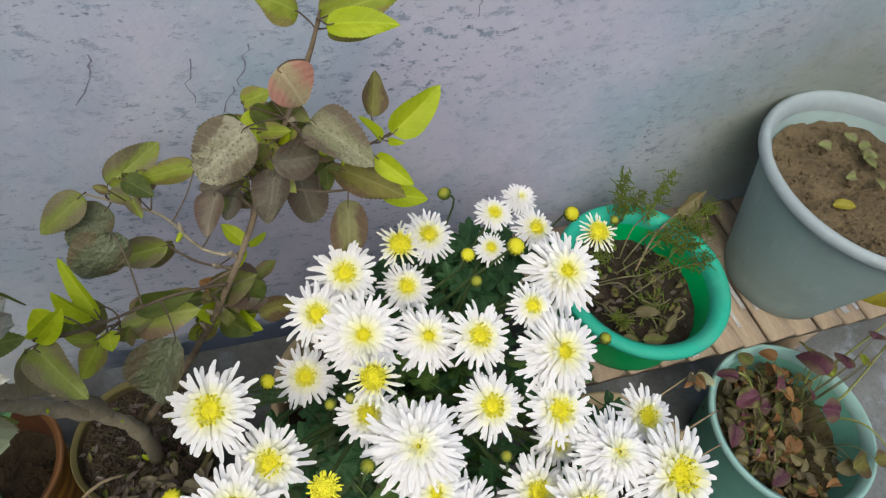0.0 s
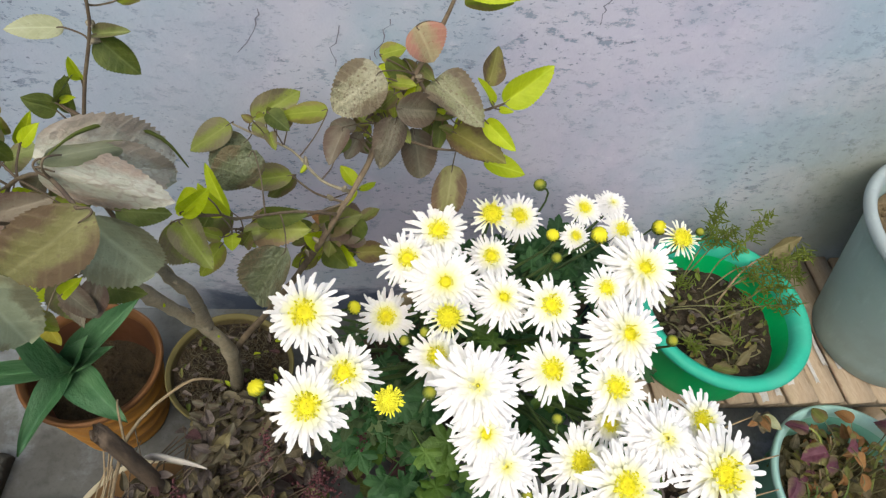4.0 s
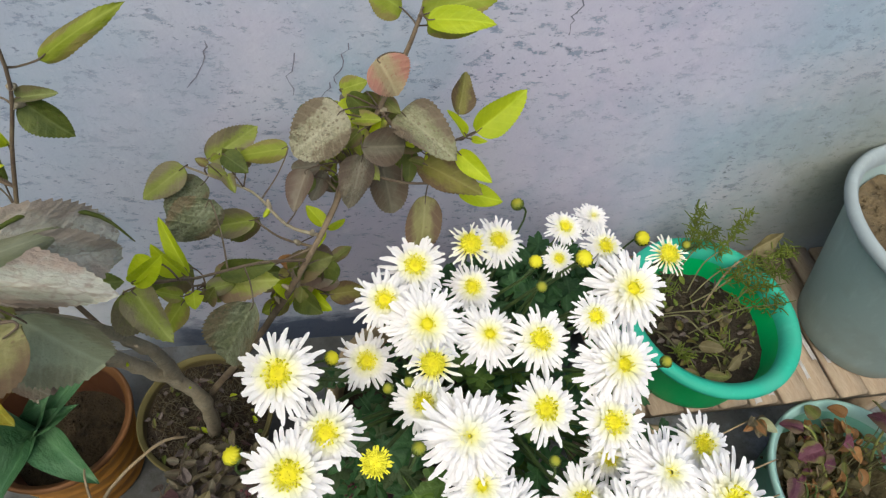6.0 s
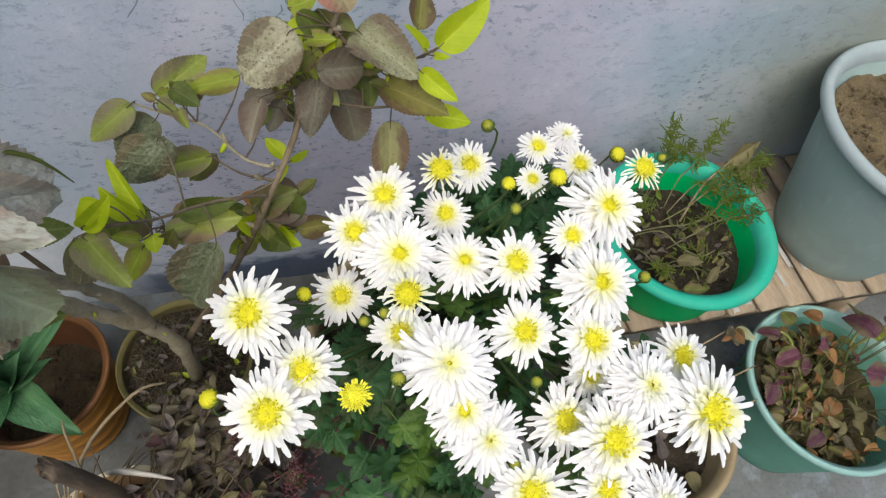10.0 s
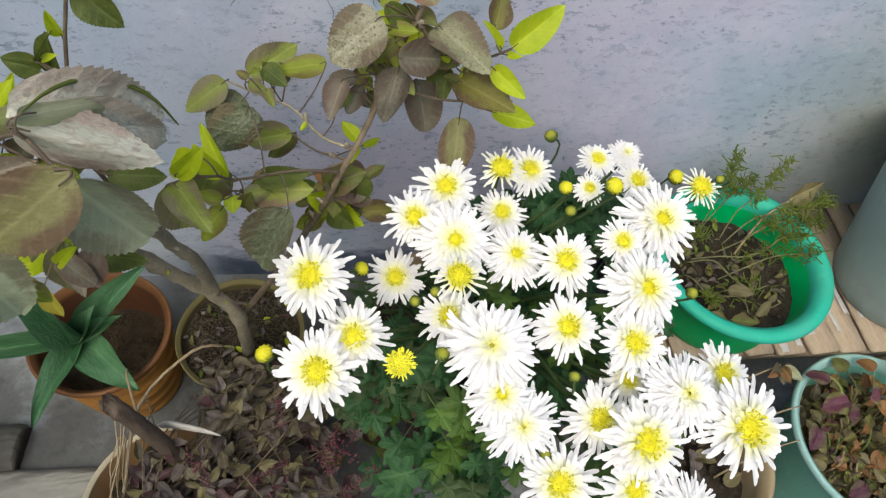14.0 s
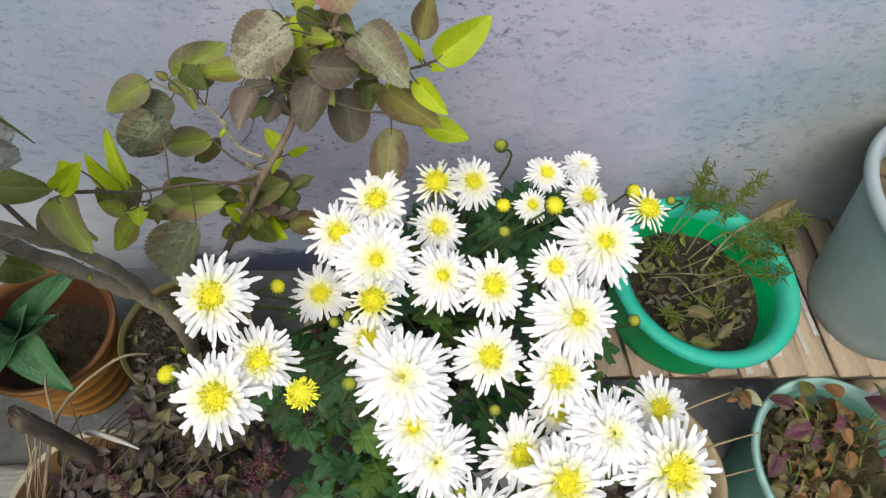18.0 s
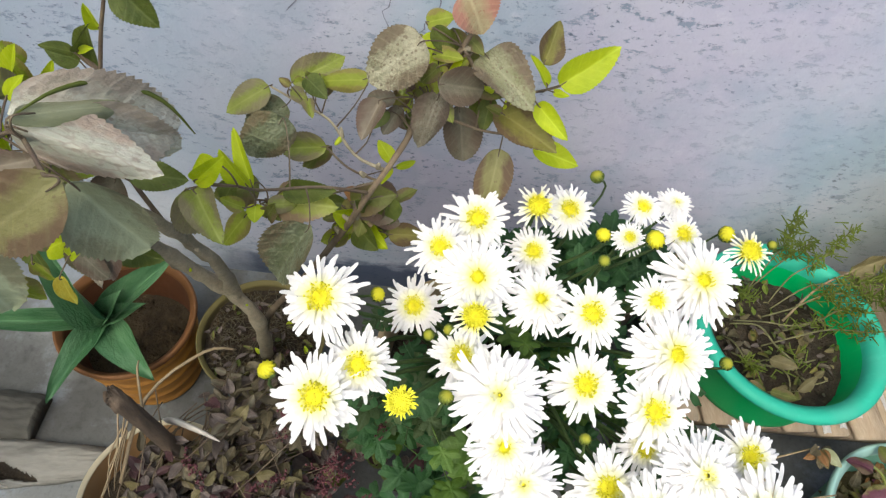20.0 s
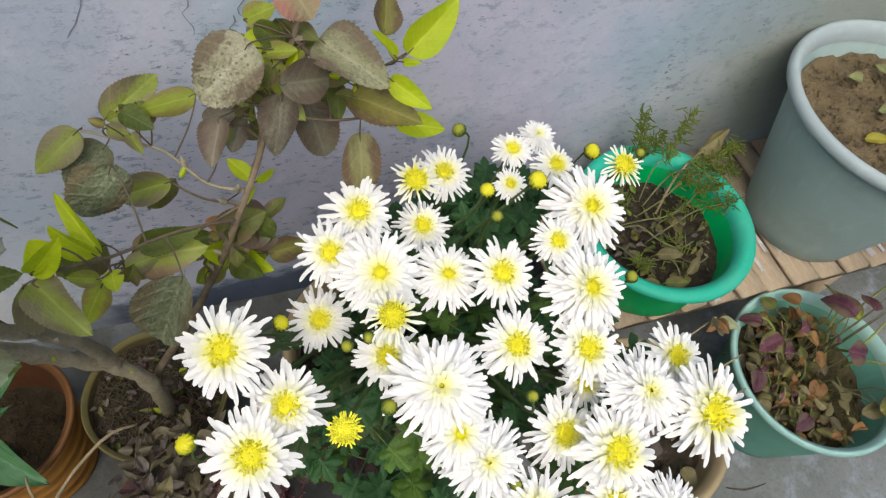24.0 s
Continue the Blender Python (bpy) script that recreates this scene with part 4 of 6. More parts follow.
def coleus_pot():
    at = (0.672, 0.135, 0.0)
    pot = thing("coleus_pot", at, "pale aqua plastic pot of ragged purple coleus, on the floor", "plant pot")
    build_pot(pot, at, 0.1215, 0.082, 0.180, AQUA_PLASTIC, AQUA_RIM, lip=0.008, lip_h=0.012, depth=0.5, rim_label="chalky pale aqua rim")
    s = (at[0], at[1], 0.122)
    part("soil", soil_disc(s, 0.102, 0.008, 7), COLEUS_SOIL, pot)
    part("soil_grit", crumbs(s, 0.092, 260, 0.006, 8), COLEUS_SOIL, pot)["kind"] = "stuff"
    rng = random.Random(21)
    for k in range(3):
        blade("plum", variant=k, fold=0.6, curl=-0.5, droop=(0.6, 0.9, 0.4)[k])
        blade("coleus", variant=k, fold=0.55, curl=-0.4, droop=(0.4, 0.7, 0.5)[k])
        blade("rust", variant=k, fold=0.8, curl=-0.4, droop=(0.8, 0.5, 0.9)[k])
    # low withered growth, thick at the back and left of the pot
    for i in range(22):
        a, q = rng.uniform(0.9, 4.4), 0.075 * math.sqrt(rng.random())
        p0 = Vector((s[0] + q * math.cos(a), s[1] + q * math.sin(a), s[2]))
        p2 = p0 + Vector((rng.gauss(0, 0.014), rng.gauss(0.006, 0.014), rng.uniform(0.02, 0.062)))
        st = tube_part("stem", [p0, (p0 + p2) / 2 + Vector((0.004, -0.004, 0.006)), p2], [0.0020, 0.0016, 0.0011], STEM_GREEN if i % 2 else TWIG, pot, 6)
        for j in range(5):
            c = p0.lerp(p2, rng.uniform(0.4, 1.0))
            an = rng.uniform(0, math.tau)
            d = Vector((math.cos(an), math.sin(an), rng.uniform(-0.5, 0.3))).normalized()
            ln = rng.uniform(0.008, 0.019)
            place("coleus_leaf", blade(rng.choice(("dry", "rust", "bronze", "olive", "umber", "coleus")), variant=j % 3), st, leaf_pose(c + d * 0.005, c + d * (0.005 + ln), ln * 0.72, (rng.gauss(0, 0.4), rng.gauss(-0.3, 0.4), 1)))
    for i in range(260):
        a, q = rng.uniform(0.3, 5.2), 0.096 * math.sqrt(rng.random())
        b = Vector((s[0] + q * math.cos(a), s[1] + q * math.sin(a), s[2] + 0.004 + 0.05 * rng.random() ** 2))
        d = Vector((rng.gauss(0, 1), rng.gauss(0, 1), rng.gauss(0.1, 0.4))).normalized()
        ln = rng.uniform(0.011, 0.023)
        place("withered_leaf", blade(("umber", "dry", "bronze", "olive", "dry", "rust")[i % 6], variant=i % 3), pot, leaf_pose(b, b + d * ln, ln * 0.6, (rng.gauss(0, 0.5), rng.gauss(-0.2, 0.5), 1)))
    # pale shoots, two of them leaning out over the rim
    for path in (((0.734, 0.160, 0.150), (0.721, 0.139, 0.200), (0.750, 0.154, 0.240), (0.801, 0.188, 0.280)),
                 ((0.734, 0.131, 0.150), (0.732, 0.123, 0.190), (0.747, 0.097, 0.215), (0.773, 0.049, 0.200)),
                 ((0.732, 0.122, 0.130), (0.698, 0.099, 0.165), (0.694, 0.067, 0.155)),
                 ((0.663, 0.145, 0.130), (0.647, 0.207, 0.170), (0.622, 0.221, 0.185)),
                 ((0.726, 0.144, 0.130), (0.710, 0.176, 0.190), (0.708, 0.191, 0.230))):
        tube_part("shoot", path, [0.0022, 0.0019, 0.0015, 0.0010][:len(path)], SHOOT, pot, 6)
    for x, y, z, ln, kind, an in ((0.711, 0.197, 0.235, 0.041, "plum", 1.9), (0.747, 0.187, 0.245, 0.028, "plum", 1.2), (0.713, 0.129, 0.215, 0.034, "plum", -0.3), (0.601, 0.217, 0.195, 0.025, "plum", 2.6), (0.674, 0.189, 0.200, 0.029, "coleus", 0.4), (0.611, 0.177, 0.195, 0.030, "coleus", 3.3), (0.633, 0.162, 0.195, 0.025, "plum", 0.2), (0.579, 0.138, 0.175, 0.026, "plum", 4.2), (0.618, 0.072, 0.165, 0.023, "plum", 3.6), (0.797, 0.201, 0.270, 0.023, "plum", 0.3), (0.704, 0.165, 0.205, 0.022, "coleus", 1.0), (0.679, 0.231, 0.195, 0.021, "rust", 2.2), (0.686, 0.210, 0.190, 0.021, "rust", 0.8), (0.677, 0.140, 0.180, 0.025, "rust", 4.6), (0.676, 0.167, 0.195, 0.021, "rust", 5.4), (0.661, 0.107, 0.165, 0.024, "rust", 4.0), (0.648, 0.098, 0.160, 0.019, "rust", 2.9), (0.738, 0.183, 0.220, 0.021, "green", 5.0), (0.727, 0.222, 0.215, 0.024, "olive", 1.5), (0.644, 0.235, 0.190, 0.020, "olive", 2.0), (0.718, 0.059, 0.200, 0.034, "bronze", 0.2), (0.747, 0.054, 0.205, 0.026, "bronze", -0.2), (0.704, 0.061, 0.185, 0.023, "dry", 3.2), (0.689, 0.099, 0.170, 0.030, "dry", 1.2), (0.688, 0.079, 0.165, 0.019, "dry", 5.2), (0.766, 0.177, 0.255, 0.020, "green", 0.8), (0.792, 0.181, 0.280, 0.014, "olive", 0.4)):
        c = Vector((x, y, z))
        d = Vector((math.cos(an), math.sin(an), -0.25)).normalized()
        leaf_ob = place("coleus_leaf", blade(kind, variant=int(an * 10) % 3), pot, leaf_pose(c - d * ln * 0.6, c + d * ln * 0.6, ln * 1.0, (rng.gauss(0, 0.4), -0.4 + rng.gauss(0, 0.3), 1)))
        tube_part("petiole", [Vector((0.672 + 0.45 * (x - 0.672), 0.135 + 0.45 * (y - 0.135), s[2])), c.lerp(Vector((0.672, 0.135, 0.16)), 0.4) + Vector((0, 0, 0.008)), c - d * ln * 0.45], [0.0010, 0.0008, 0.0005], STEM_OLIVE, leaf_ob, 5)
    place("yellowing_leaf", blade("yellow", variant=2), pot, leaf_pose((0.862, 0.228, 0.300), (0.796, 0.282, 0.270), 0.05))
    tube_part("yellowing_stalk", [(0.735, 0.180, 0.122), (0.80, 0.205, 0.24), (0.862, 0.228, 0.300)], [0.0018, 0.0015, 0.001], SHOOT, pot, 6)


coleus_pot()


def agave_pot():
    at = (-0.354, 0.324, 0.0)
    pot = thing("agave_pot", at, "orange terracotta-coloured plastic pot with a small green agave", "plant pot")
    build_pot(pot, at, 0.0895, 0.064, 0.170, TERRA, TERRA_RIM, lip=0.006, lip_h=0.010, inside_mat=TERRA_SHADED, ribs=5, depth=0.7)
    s = (at[0], at[1], 0.092)
    part("soil", soil_disc(s, 0.074, 0.006, 4), POT_SOIL, pot)
    part("soil_grit", crumbs(s, 0.068, 160, 0.006, 14), POT_SOIL, pot)["kind"] = "stuff"
    root = Vector((-0.361, 0.306, 0.10))
    tube_part("stem", [root, root + Vector((0, -0.004, 0.075)), root + Vector((0, -0.006, 0.09))], [0.010, 0.010, 0.004], LEAF["agave"], pot, 10)
    heart = root + Vector((0.0, -0.006, 0.10))
    place("agave_leaf", blade("agave", "strap", 0, fold=0.55, droop=0.35, teeth=0), pot, leaf_pose(heart, (-0.511, 0.251, 0.255), 0.028))
    place("agave_leaf", blade("agave", "strap", 1, fold=0.55, droop=0.35, teeth=0), pot, leaf_pose(heart, (-0.276, 0.352, 0.285), 0.036))
    place("agave_leaf", blade("agave", "strap", 2, fold=0.55, droop=0.35, teeth=0), pot, leaf_pose(heart, (-0.392, 0.190, 0.205), 0.032))
    place("agave_leaf", blade("agave", "strap", 0, fold=0.55, droop=0.35, teeth=0), pot, leaf_pose(heart, (-0.286, 0.230, 0.200), 0.045))
    place("agave_leaf", blade("agave", "strap", 1, fold=0.55, droop=0.35, teeth=0), pot, leaf_pose(heart, (-0.388, 0.305, 0.375), 0.036))
    place("agave_leaf", blade("agave", "strap", 2, fold=0.55, droop=0.35, teeth=0), pot, leaf_pose(heart, (-0.328, 0.305, 0.270), 0.026))
    place("agave_leaf", blade("agave", "strap", 0, fold=0.55, droop=0.35, teeth=0), pot, leaf_pose(heart, (-0.305, 0.303, 0.250), 0.025))


agave_pot()


# ---- hibiscus ----
def hibiscus():
    at = (-0.1765, 0.320, 0.0)
    plant = thing("potted_hibiscus", at, "leggy hibiscus with mildewed olive leaves in a mustard-rimmed pot", "potted plant")
    build_pot(plant, at, 0.0845, 0.062, 0.162, OLIVE_POT, OLIVE_RIM, lip=0.0028, lip_h=0.005, depth=0.6, wobble=0.012)
    s = (at[0], at[1], 0.146)
    part("soil", soil_disc(s, 0.078, 0.006, 6), DARK_SOIL, plant)
    part("soil_grit", crumbs(s, 0.072, 420, 0.007, 17), POT_SOIL, plant)["kind"] = "stuff"
    rng = random.Random(8)
    for i in range(70):
        a, q = rng.uniform(0, math.tau), 0.070 * math.sqrt(rng.random())
        b = Vector((s[0] + q * math.cos(a), s[1] + q * math.sin(a), s[2] + 0.006))
        d = Vector((rng.gauss(0, 1), rng.gauss(0, 1), 0.2)).normalized()
        place("fallen_leaf", blade("lime" if i % 22 == 3 else ("maroon", "purple", "olive", "purple", "deep")[i % 5], variant=i % 3), plant, leaf_pose(b, b + d * 0.011 * rng.uniform(0.5, 1.4), 0.0055, (rng.gauss(0, 0.3), rng.gauss(0, 0.3), 1)))
    bm = bmesh.new()
    for i in range(520):
        a, q = rng.uniform(0, math.tau), 0.070 * math.sqrt(rng.random())
        b = Vector((s[0] + q * math.cos(a), s[1] + q * math.sin(a), s[2] + 0.004))
        d = Vector((rng.gauss(0, 1), rng.gauss(0, 1), rng.gauss(0.3, 0.4))).normalized() * rng.uniform(0.006, 0.022)
        tube(bm, [b, b + d * 0.5 + Vector((0, 0, 0.002)), b + d], [0.0005, 0.0005, 0.0003], 4)
    part("twig_litter", bm, LEAF["umber"], plant)["kind"] = "stuff"
    spine = []

    def stem(name, points, r0, r1, material=BARK, knob=0.35):
        bm = bmesh.new()
        n = len(points)
        spine.extend(tube(bm, points, [r0 + (r1 - r0) * (i / (n - 1)) ** 0.5 for i in range(n)], 10, knob))
        return part(name, bm, material, plant)

    stem("trunk", [(-0.166, 0.298, 0.150), (-0.161, 0.293, 0.225), (-0.164, 0.290, 0.290), (-0.183, 0.290, 0.332), (-0.204, 0.280, 0.385), (-0.222, 0.270, 0.438), (-0.237, 0.262, 0.475), (-0.245, 0.255, 0.505), (-0.262, 0.240, 0.560), (-0.277, 0.235, 0.606)], 0.0092, 0.0060, BARK, 0.7)
    stem("branch", [(-0.170, 0.309, 0.165), (-0.152, 0.305, 0.255), (-0.111, 0.290, 0.354), (-0.066, 0.285, 0.455), (-0.030, 0.285, 0.544), (-0.007, 0.315, 0.573), (0.014, 0.335, 0.621), (0.030, 0.345, 0.654), (0.048, 0.355, 0.697), (0.059, 0.360, 0.734)], 0.0050, 0.0016, DARK_TWIG)
    stem("branch", [(-0.180, 0.292, 0.325), (-0.176, 0.284, 0.372), (-0.170, 0.262, 0.446), (-0.177, 0.250, 0.490), (-0.173, 0.222, 0.556), (-0.186, 0.200, 0.612), (-0.203, 0.180, 0.650)], 0.0080, 0.0042, BARK, 0.6)
    stem("shoot", [(-0.173, 0.222, 0.556), (-0.206, 0.248, 0.616), (-0.198, 0.270, 0.679), (-0.182, 0.280, 0.731), (-0.180, 0.285, 0.771)], 0.0021, 0.0010, PETIOLE, 0.1)
    stem("twig", [(-0.021, 0.300, 0.558), (-0.046, 0.310, 0.560), (-0.076, 0.360, 0.544), (-0.111, 0.390, 0.531), (-0.137, 0.400, 0.536)], 0.0017, 0.0010)
    stem("twig", [(0.030, 0.345, 0.654), (0.057, 0.335, 0.625), (0.086, 0.335, 0.628), (0.108, 0.340, 0.634)], 0.0016, 0.0010, PETIOLE, 0.0)
    stem("twig", [(-0.007, 0.315, 0.573), (0.006, 0.330, 0.598), (0.049, 0.325, 0.592), (0.072, 0.325, 0.590)], 0.0018, 0.0010, PETIOLE, 0.0)
    stem("twig", [(-0.203, 0.180, 0.648), (-0.195, 0.145, 0.700), (-0.195, 0.125, 0.730), (-0.181, 0.105, 0.772)], 0.0013, 0.0009, PETIOLE, 0.0)
    stem("twig", [(-0.030, 0.285, 0.544), (-0.067, 0.270, 0.564), (-0.106, 0.250, 0.578), (-0.112, 0.225, 0.613)], 0.0016, 0.0010, PETIOLE, 0.0)
    stem("twig", [(-0.024, 0.292, 0.552), (-0.060, 0.282, 0.542), (-0.098, 0.276, 0.532), (-0.118, 0.262, 0.548)], 0.0012, 0.0008, PETIOLE, 0.0)
    stem("twig", [(-0.024, 0.292, 0.552), (-0.052, 0.312, 0.540), (-0.074, 0.334, 0.537)], 0.0013, 0.0009, PETIOLE, 0.0)
    stem("twig", [(-0.030, 0.285, 0.544), (-0.040, 0.292, 0.515), (-0.046, 0.300, 0.480)], 0.0016, 0.0010, PETIOLE, 0.0)
    stem("twig", [(-0.203, 0.180, 0.648), (-0.205, 0.165, 0.702), (-0.165, 0.140, 0.748), (-0.140, 0.114, 0.755)], 0.0015, 0.0010, PETIOLE, 0.1)
    for k in range(26):
        p = spine[rng.randrange(len(spine))]
        d = Vector((rng.gauss(0, 1), rng.gauss(0, 1), rng.gauss(0.4, 1))).normalized()
        tube_part("node_bud", [p, p + d * 0.006, p + d * 0.009], [0.0026, 0.0021, 0.0008], LEAF["lime"] if k % 5 == 0 else BARK, plant, 6)
    count = [0]

    def leaf(base, tip, width, kind, face=None):
        count[0] += 1
        k = count[0]
        face = face or (rng.gauss(0, 0.22), -0.66 + rng.gauss(0, 0.2), 0.78)
        shape = {"pale": "broad", "palevein": "ovate", "mildgreen": "broad", "mildew": "broad", "sage": "oval", "sagepale": "oval", "hang": "oval", "dark": "oval"}.get(kind, "ovate")
        cup = -1.0 if kind in ("pale", "palevein") else 1.0
        ob = place("leaf", blade(kind, shape, k % 4, curl=cup * (0.15, -0.3, 0.3, -0.1)[k % 4], fold=cup * (0.28, 0.12, 0.38, 0.18)[k % 4], droop=(0.28, 0.5, 0.2, 0.38)[k % 4]), plant, leaf_pose(base, tip, width, face))
        b = Vector(base)
        q = nearest(spine, b)
        back = (b - Vector(tip)).normalized() * 0.005
        tube_part("petiole", [q, (q + b) / 2 + back * 0.6, b, b + (Vector(tip) - b) * 0.12], [0.0008, 0.0006, 0.0006, 0.0004], PETIOLE, ob, 6)

    tube_part("folded_edge", [(-0.155, 0.133, 0.767), (-0.150, 0.157, 0.759), (-0.140, 0.178, 0.746), (-0.125, 0.192, 0.723), (-0.117, 0.199, 0.692)], [0.0003, 0.0010, 0.0013, 0.0012, 0.0004], LEAF["deep"], plant, 6, 0.0, "thin olive turned-up leaf edge")
    leaf((-0.155, 0.133, 0.767), (-0.125, 0.192, 0.723), 0.012, "celery")
    leaf((0.105, 0.330, 0.643), (0.142, 0.342, 0.675), 0.026, "lime")
    leaf((0.002, 0.319, 0.677), (-0.036, 0.301, 0.651), 0.040, "mildew")
    leaf((0.046, 0.348, 0.649), (0.084, 0.301, 0.646), 0.036, "ashgreen")
    leaf((0.092, 0.345, 0.648), (0.100, 0.371, 0.669), 0.021, "bronze")
    leaf((0.093, 0.317, 0.653), (0.076, 0.315, 0.680), 0.008, "lime")
    leaf((0.101, 0.328, 0.638), (0.110, 0.317, 0.646), 0.006, "lime")
    leaf((0.066, 0.340, 0.600), (0.111, 0.299, 0.606), 0.032, "bronze")
    leaf((0.090, 0.320, 0.632), (0.114, 0.293, 0.625), 0.016, "lime")
    leaf((0.100, 0.330, 0.573), (0.141, 0.323, 0.566), 0.020, "lime")
    leaf((0.076, 0.346, 0.549), (0.072, 0.313, 0.498), 0.033, "hang")
    leaf((0.035, 0.352, 0.588), (0.045, 0.325, 0.550), 0.033, "dark")
    leaf((0.017, 0.327, 0.623), (0.005, 0.307, 0.577), 0.028, "ash")
    leaf((-0.026, 0.314, 0.622), (-0.038, 0.288, 0.604), 0.020, "rose")
    leaf((-0.013, 0.342, 0.590), (-0.024, 0.321, 0.577), 0.015, "dark")
    leaf((0.015, 0.314, 0.645), (0.051, 0.324, 0.635), 0.028, "dark")
    leaf((0.017, 0.361, 0.646), (0.003, 0.406, 0.623), 0.020, "ash")
    leaf((0.007, 0.346, 0.644), (-0.015, 0.330, 0.622), 0.018, "green")
    leaf((0.014, 0.325, 0.651), (0.001, 0.324, 0.633), 0.013, "olive")
    leaf((-0.117, 0.401, 0.543), (-0.072, 0.433, 0.555), 0.030, "varied")
    leaf((-0.043, 0.377, 0.581), (-0.090, 0.379, 0.570), 0.020, "green")
    leaf((-0.098, 0.379, 0.573), (-0.077, 0.363, 0.567), 0.018, "deep")
    leaf((-0.138, 0.398, 0.538), (-0.176, 0.376, 0.520), 0.027, "varied")
    leaf((-0.124, 0.400, 0.515), (-0.159, 0.373, 0.501), 0.036, "mildgreen")
    leaf((-0.101, 0.312, 0.590), (-0.141, 0.307, 0.537), 0.038, "mildgreen")
    leaf((-0.074, 0.334, 0.538), (-0.119, 0.339, 0.522), 0.025, "varied")
    leaf((-0.073, 0.347, 0.523), (-0.104, 0.349, 0.482), 0.016, "olive")
    leaf((-0.105, 0.274, 0.534), (-0.054, 0.262, 0.550), 0.033, "pinkedge")
    leaf((-0.099, 0.275, 0.547), (-0.055, 0.270, 0.561), 0.019, "deep")
    leaf((-0.072, 0.244, 0.547), (-0.102, 0.222, 0.491), 0.042, "mildgreen")
    leaf((-0.039, 0.313, 0.454), (-0.009, 0.314, 0.451), 0.026, "deep")
    leaf((-0.053, 0.300, 0.463), (-0.076, 0.289, 0.452), 0.020, "green")
    leaf((-0.036, 0.302, 0.512), (-0.058, 0.311, 0.511), 0.014, "rust")
    leaf((-0.032, 0.301, 0.504), (-0.009, 0.291, 0.502), 0.022, "dark")
    leaf((-0.033, 0.301, 0.506), (-0.040, 0.277, 0.488), 0.021, "olive")
    leaf((-0.015, 0.322, 0.541), (-0.030, 0.340, 0.549), 0.013, "lime")
    leaf((-0.013, 0.327, 0.530), (0.005, 0.345, 0.521), 0.007, "lime")
    leaf((-0.015, 0.316, 0.542), (-0.023, 0.304, 0.533), 0.007, "lime")
    leaf((-0.118, 0.261, 0.544), (-0.117, 0.247, 0.538), 0.014, "lime")
    leaf((-0.118, 0.262, 0.565), (-0.142, 0.307, 0.580), 0.012, "lime")
    leaf((-0.118, 0.255, 0.573), (-0.136, 0.259, 0.606), 0.021, "lime")
    leaf((-0.123, 0.226, 0.635), (-0.147, 0.229, 0.607), 0.018, "lime")
    leaf((-0.121, 0.283, 0.543), (-0.162, 0.276, 0.521), 0.030, "olive")
    leaf((-0.141, 0.220, 0.612), (-0.114, 0.181, 0.610), 0.024, "varied")
    leaf((-0.131, 0.269, 0.516), (-0.156, 0.254, 0.482), 0.020, "green")
    leaf((-0.160, 0.146, 0.707), (-0.132, 0.141, 0.657), 0.039, "sagepale")
    leaf((-0.134, 0.112, 0.754), (-0.190, 0.102, 0.708), 0.035, "hang", (0.4, -0.5, 0.75))
    leaf((-0.203, 0.104, 0.712), (-0.190, 0.098, 0.650), 0.034, "sagepale", (0.6, -0.45, 0.7))
    leaf((-0.196, 0.112, 0.664), (-0.184, 0.110, 0.640), 0.016, "green")
    leaf((-0.196, 0.102, 0.712), (-0.228, 0.100, 0.704), 0.024, "bronze")
    leaf((-0.216, 0.150, 0.715), (-0.206, 0.150, 0.758), 0.023, "lime", (0.1, -0.85, 0.5))
    leaf((-0.206, 0.170, 0.740), (-0.196, 0.170, 0.722), 0.014, "deep")
    leaf((-0.219, 0.170, 0.728), (-0.206, 0.170, 0.725), 0.010, "green")
    leaf((-0.222, 0.170, 0.699), (-0.230, 0.170, 0.709), 0.012, "lime")
    leaf((-0.188, 0.170, 0.735), (-0.175, 0.170, 0.751), 0.008, "lime")
    leaf((-0.196, 0.160, 0.681), (-0.236, 0.160, 0.609), 0.011, "sage")
    leaf((-0.196, 0.170, 0.644), (-0.240, 0.170, 0.586), 0.009, "sage")
    leaf((-0.242, 0.170, 0.577), (-0.237, 0.170, 0.551), 0.010, "green")
    leaf((-0.205, 0.200, 0.563), (-0.234, 0.200, 0.489), 0.022, "rose")
    leaf((-0.224, 0.180, 0.570), (-0.203, 0.180, 0.594), 0.010, "lime")
    leaf((-0.139, 0.220, 0.619), (-0.115, 0.220, 0.648), 0.015, "lime")
    leaf((-0.147, 0.220, 0.609), (-0.138, 0.220, 0.552), 0.028, "varied")
    leaf((-0.187, 0.227, 0.612), (-0.149, 0.230, 0.606), 0.022, "deep")
    leaf((-0.258, 0.248, 0.491), (-0.245, 0.206, 0.474), 0.024, "ash")
    leaf((-0.164, 0.142, 0.756), (-0.111, 0.192, 0.707), 0.046, "pale")
    leaf((-0.162, 0.135, 0.758), (-0.106, 0.139, 0.731), 0.027, "palevein")
    leaf((-0.147, 0.155, 0.744), (-0.118, 0.187, 0.686), 0.030, "pale")
    leaf((-0.182, 0.283, 0.718), (-0.159, 0.275, 0.696), 0.022, "deep")
    leaf((-0.168, 0.291, 0.740), (-0.117, 0.291, 0.778), 0.014, "green")
    leaf((-0.184, 0.283, 0.720), (-0.158, 0.275, 0.731), 0.009, "sage")
    leaf((-0.200, 0.283, 0.724), (-0.233, 0.275, 0.727), 0.015, "celery")
    leaf((-0.202, 0.283, 0.682), (-0.201, 0.275, 0.707), 0.009, "lime")
    leaf((-0.226, 0.283, 0.660), (-0.242, 0.275, 0.671), 0.009, "deep")
